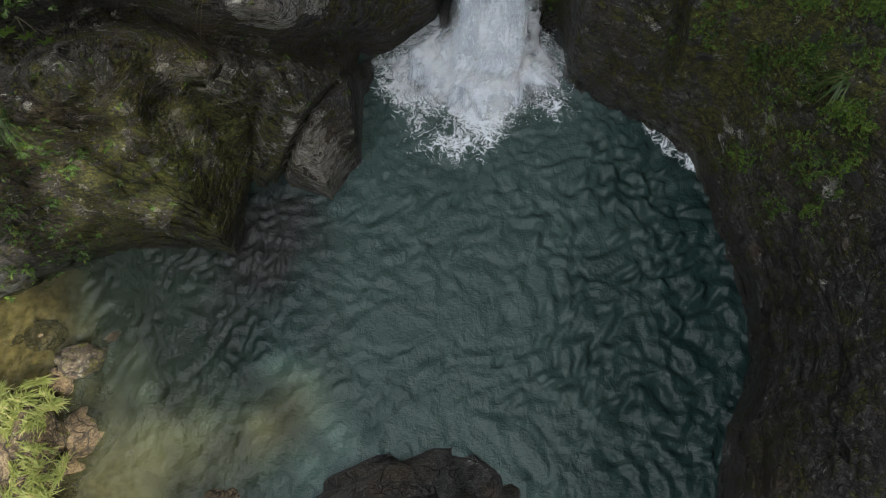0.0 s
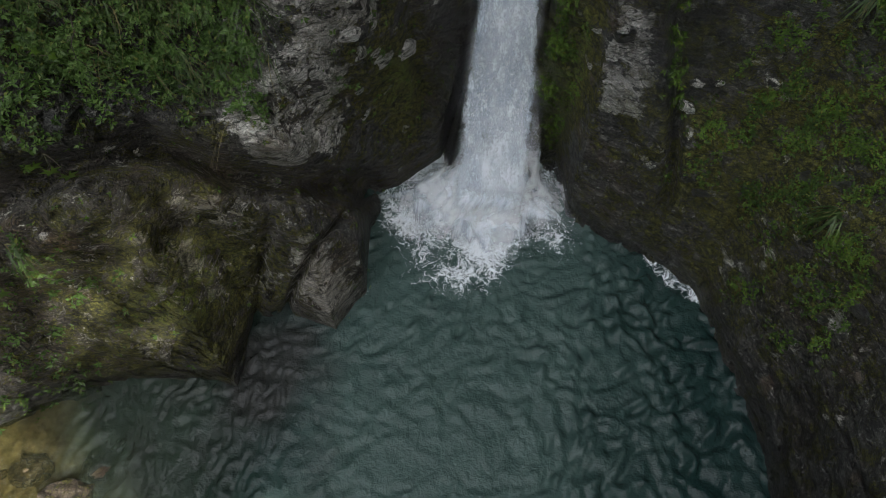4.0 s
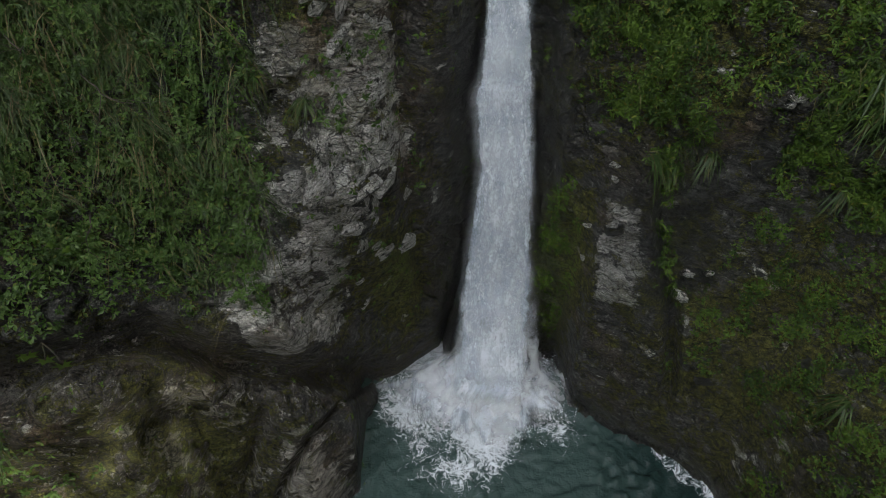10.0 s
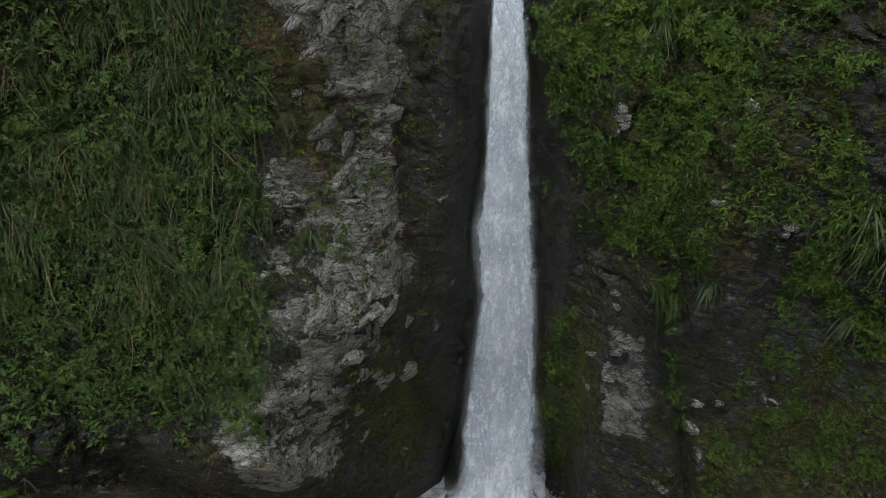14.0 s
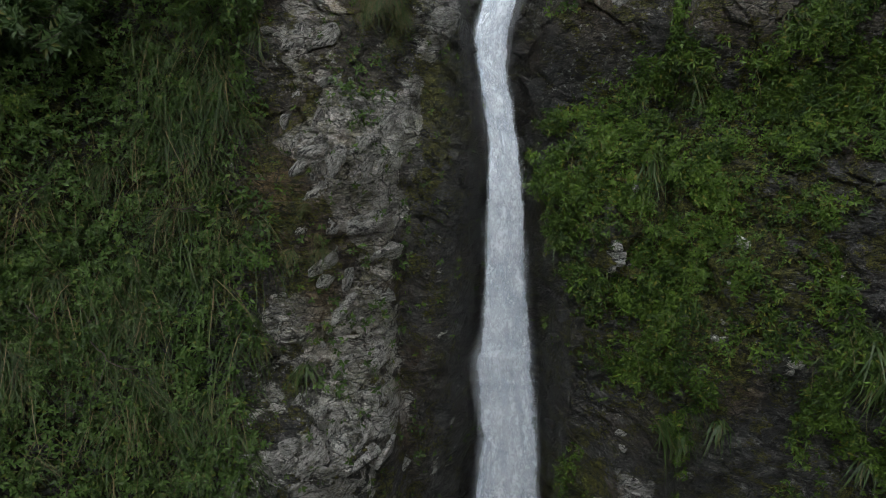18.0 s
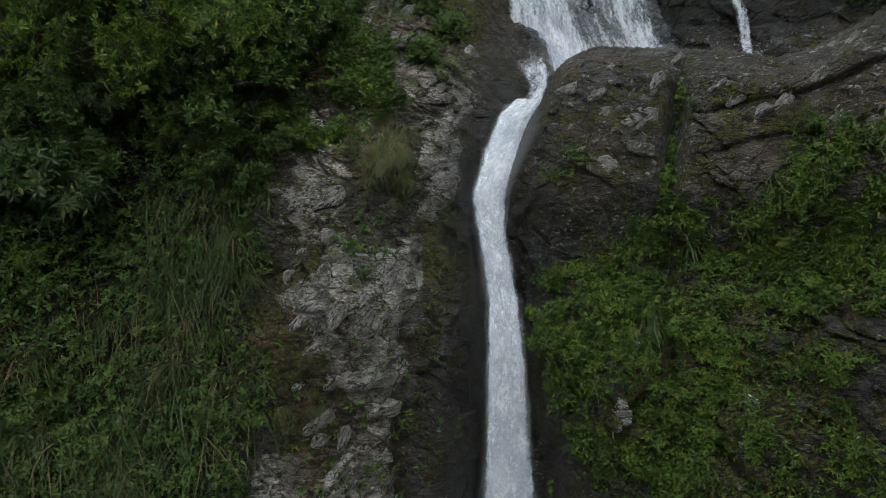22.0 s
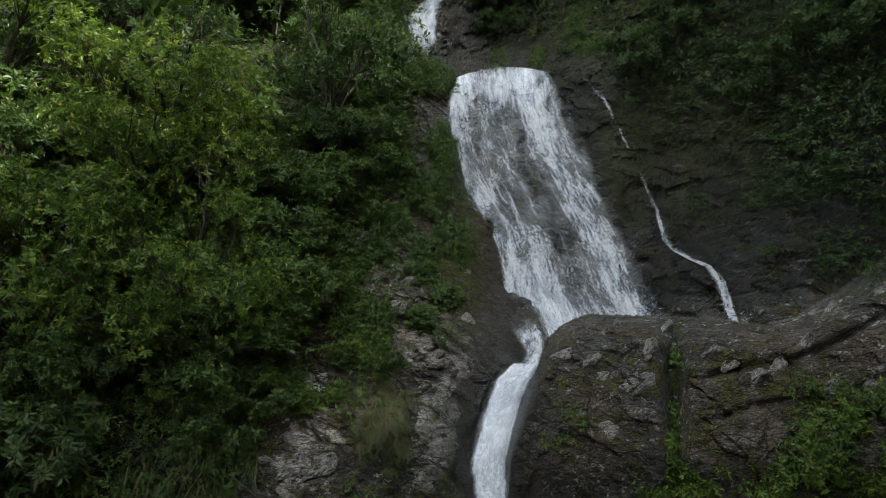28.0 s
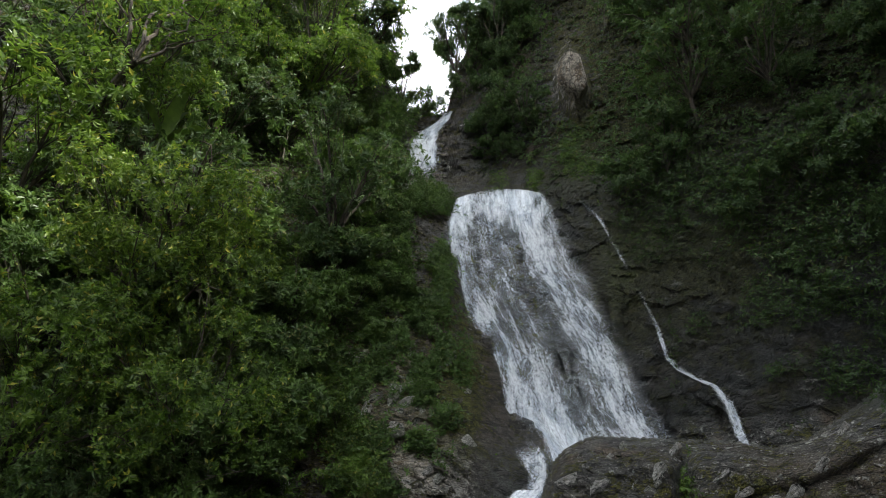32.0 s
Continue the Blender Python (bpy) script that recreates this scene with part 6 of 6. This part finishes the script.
for k in range(26):
    x, y = -12.5 + 6.5 * R.random(), -1.5 + 6.5 * R.random()
    if math.hypot(x, y) < shore(math.degrees(math.atan2(x, y))) - 0.6:
        stone("bed_stone", "rounded ochre stone on the stream bed", (x, y, -0.42 - 0.1 * R.random()), (0.18 + 0.25 * R.random(), 0.15 + 0.2 * R.random(), 0.14), 320 + k, 90 * R.random(), rust=0.9, pale=0.1, moss=0.15, rings=14)

# pale stones caught on the east wall
for k, (az, el, s) in enumerate(((15.3, -15.6, 0.13), (15.2, -16.5, 0.16), (15.5, -17.0, 0.10), (16.6, -17.1, 0.10), (15.1, -17.6, 0.08), (25.5, -14.7, 0.14), (24.3, -22.6, 0.08), (30.4, -23.1, 0.13), (30.2, -24.0, 0.08),
                                  (31.2, -16.2, 0.10), (32.8, -16.2, 0.07), (26.6, -40.7, 0.17), (26.6, -38.8, 0.12), (28.7, -38.2, 0.09), (21.9, -21.2, 0.08), (16.2, -10.8, 0.10), (24.8, -18, 0.07))):
    p, n = cliff_east.at(az, el)
    ob = stone("wall_stone", "pale stone set in the dark wall", tuple(p + n * 0.06), (s * 1.3, s * 0.4, s * 0.8), 360 + k, 25 * (k % 5) - 50 - az, pale=0.6, moss=0.2, rings=14)

# sunlit reeds at the water's edge
for k in range(30):
    cx, cy = ((-9.5, 2.0), (-8.7, 0.7))[k % 2]
    x, y = cx + 0.42 * R.normal(), cy + 0.38 * R.normal()
    rng = np.random.default_rng(400 + k)
    top = tagged(new("reed_clump"), "sunlit yellow-green reeds at the water's edge", "reeds", "reeds by the pool")
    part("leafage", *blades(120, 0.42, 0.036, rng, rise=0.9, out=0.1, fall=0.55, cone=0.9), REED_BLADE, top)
    top.matrix_basis = Matrix.Translation((x, y, 0.35)) @ Matrix.Rotation(R.random() * 6.28, 4, "Z")

# banana plant on the slope
def banana(place, turn, scale):
    top = tagged(new("banana_plant"), "banana plant with broad torn green leaves", "plant")
    rng = np.random.default_rng(77)
    part("stem", *tube(curve_points((0, 0, -0.5), (0, 0, 1.2), 6, rng), 0.12, 0.07, 9), CREEPER_LEAF, top)
    for k, (a, tilt, ln) in enumerate(((10, 8, 1.9), (150, 22, 1.5), (250, 12, 1.6), (320, 34, 1.1))):
        n = 12
        t = np.linspace(0, 1, n)
        d = np.array([math.sin(radians(tilt)), 0, math.cos(radians(tilt))])
        mid = np.array([0, 0, 1.1]) + np.outer(t * ln, d) + np.outer(0.5 * ln * t ** 2.5, np.array([0.5, 0, -0.35]))
        w = 0.19 * np.sin(np.pi * np.clip(t * 0.93 + 0.04, 0, 1)) ** 0.6
        rag = 1 - 0.12 * rng.random((2, n))
        left = mid + np.stack([0.25 * w, w * rag[0], 0.1 * w], 1)
        rite = mid + np.stack([0.25 * w, -w * rag[1], 0.1 * w], 1)
        v = np.stack([left, mid, rite], 1).reshape(-1, 3)
        c, s = math.cos(radians(a)), math.sin(radians(a))
        v = np.stack([v[:, 0] * c - v[:, 1] * s, v[:, 0] * s + v[:, 1] * c, v[:, 2]], 1)
        i = np.arange(n - 1)[:, None] * 3
        part("leaf", v, np.concatenate([i + [0, 1, 4, 3], i + [1, 2, 5, 4]]), CREEPER_LEAF, top, smooth=True)
    top.matrix_basis = Matrix.Translation(place) @ Matrix.Rotation(turn, 4, "Z") @ Matrix.Scale(scale, 4)


banana(tuple(spot(np.array([-29.5]), np.array([33.5]), np.array([16.2]))[0]), 1.2, 1.15)
banana(tuple(spot(np.array([-33]), np.array([35.5]), np.array([16.4]))[0]), 2.9, 0.8)


# ---- broken blocks that stand proud of the rock faces ----
def block_mesh(seed, pale, moss, wet=0.0, rust=0.0):
    """An angular block: the hull of a few random corners, edges slightly worn."""
    rng = np.random.default_rng(seed)
    bm = bmesh.new()
    for c in rng.uniform(-1, 1, (16, 3)) * np.array([1.0, 0.55, 0.7]):
        bm.verts.new(c / max(1.0, 0.75 * np.abs(c / np.array([1.0, 0.55, 0.7])).sum() / 1.5))
    bmesh.ops.convex_hull(bm, input=bm.verts[:])
    bmesh.ops.delete(bm, geom=[v for v in bm.verts if not v.link_faces], context="VERTS")
    bmesh.ops.bevel(bm, geom=bm.edges[:], offset=0.05, segments=1, affect="EDGES")
    me = bpy.data.meshes.new("rock_block")
    bm.to_mesh(me)
    bm.free()
    me.materials.append(ROCK)
    for key, val in (("moss", moss), ("pale", pale), ("wet", wet), ("rust", rust)):
        give(me, key, np.full(len(me.vertices), val))
    return me


def blocks(cliff, weight, count, kinds, lo, hi):
    p, n = cliff.sample(count, weight, R)
    for k in range(count):
        ob = new("rock_block", kinds[k % len(kinds)])
        ob.parent = cliff.ob
        s = lo + (hi - lo) * R.random() ** 1.8
        a = math.atan2(n[k][0], n[k][1])
        m = Matrix.Translation(Vector(p[k]) - Vector(n[k]) * s * 0.22) @ Matrix.Rotation(-a, 4, "Z") @ Matrix.Rotation(0.6 + 0.35 * R.normal(), 4, "Y") @ Matrix.Rotation(0.3 * R.normal(), 4, "X") @ Matrix.Diagonal((s, s, s * (0.5 + 0.5 * R.random()), 1))
        ob.matrix_basis = m


pale_kinds = [block_mesh(700 + k, 0.75, 0.25) for k in range(8)]
dark_kinds = [block_mesh(720 + k, 0.42, 0.45, 0.1, 0.2) for k in range(6)]
wet_kinds = [block_mesh(740 + k, 0.15, 0.3, 0.7) for k in range(5)]
blocks(cliff_west, lambda a, e: blob(a, e, -11.5, -36, 9, 11) + blob(a, e, -10.5, -20, 6, 12) + 1.2 * blob(a, e, -10, -7, 5, 8) + 0.8 * blob(a, e, -11.5, 2, 5, 6), 110, pale_kinds, 0.14, 0.5)
blocks(cliff_west, lambda a, e: blob(a, e, -40, -51, 20, 8) + 0.7 * blob(a, e, -20, -53, 9, 6), 120, dark_kinds, 0.10, 0.38)
blocks(cliff_west, lambda a, e: blob(a, e, -4, 18, 8, 10), 50, pale_kinds, 0.15, 0.5)
blocks(cliff_west, lambda a, e: band(a, e, [7, 14, 22, 30, 35], [-4, -4, -3, -3, -2], [2, 3, 2.5, 1, 1], 1.0, 32), 70, dark_kinds, 0.10, 0.34)
blocks(cliff_east, lambda a, e: blob(a, e, 14, 9, 7, 7) + blob(a, e, 30, 10, 8, 5) + 0.8 * blob(a, e, 17, -37, 4, 7), 70, pale_kinds, 0.10, 0.36)
blocks(cliff_east, lambda a, e: blob(a, e, 26, -35, 8, 10) + blob(a, e, 13, -25, 4, 14) + blob(a, e, 45, -48, 20, 9) + 0.8 * blob(a, e, 22, 24, 14, 10), 90, wet_kinds, 0.12, 0.45)

p, n = cliff_east.at(15.2, 43.8)
outcrop = tagged(new("rock_outcrop", block_mesh(764, 0.55, 0.15, 0.0, 0.6)), "bare pink-brown rock outcrop on the wooded brow", "rock")
outcrop.matrix_basis = Matrix.Translation(p + n * 0.35) @ Matrix.Rotation(-0.25, 4, "Z") @ Matrix.Rotation(0.08, 4, "Y") @ Matrix.Diagonal((0.8, 1.4, 2.1, 1))
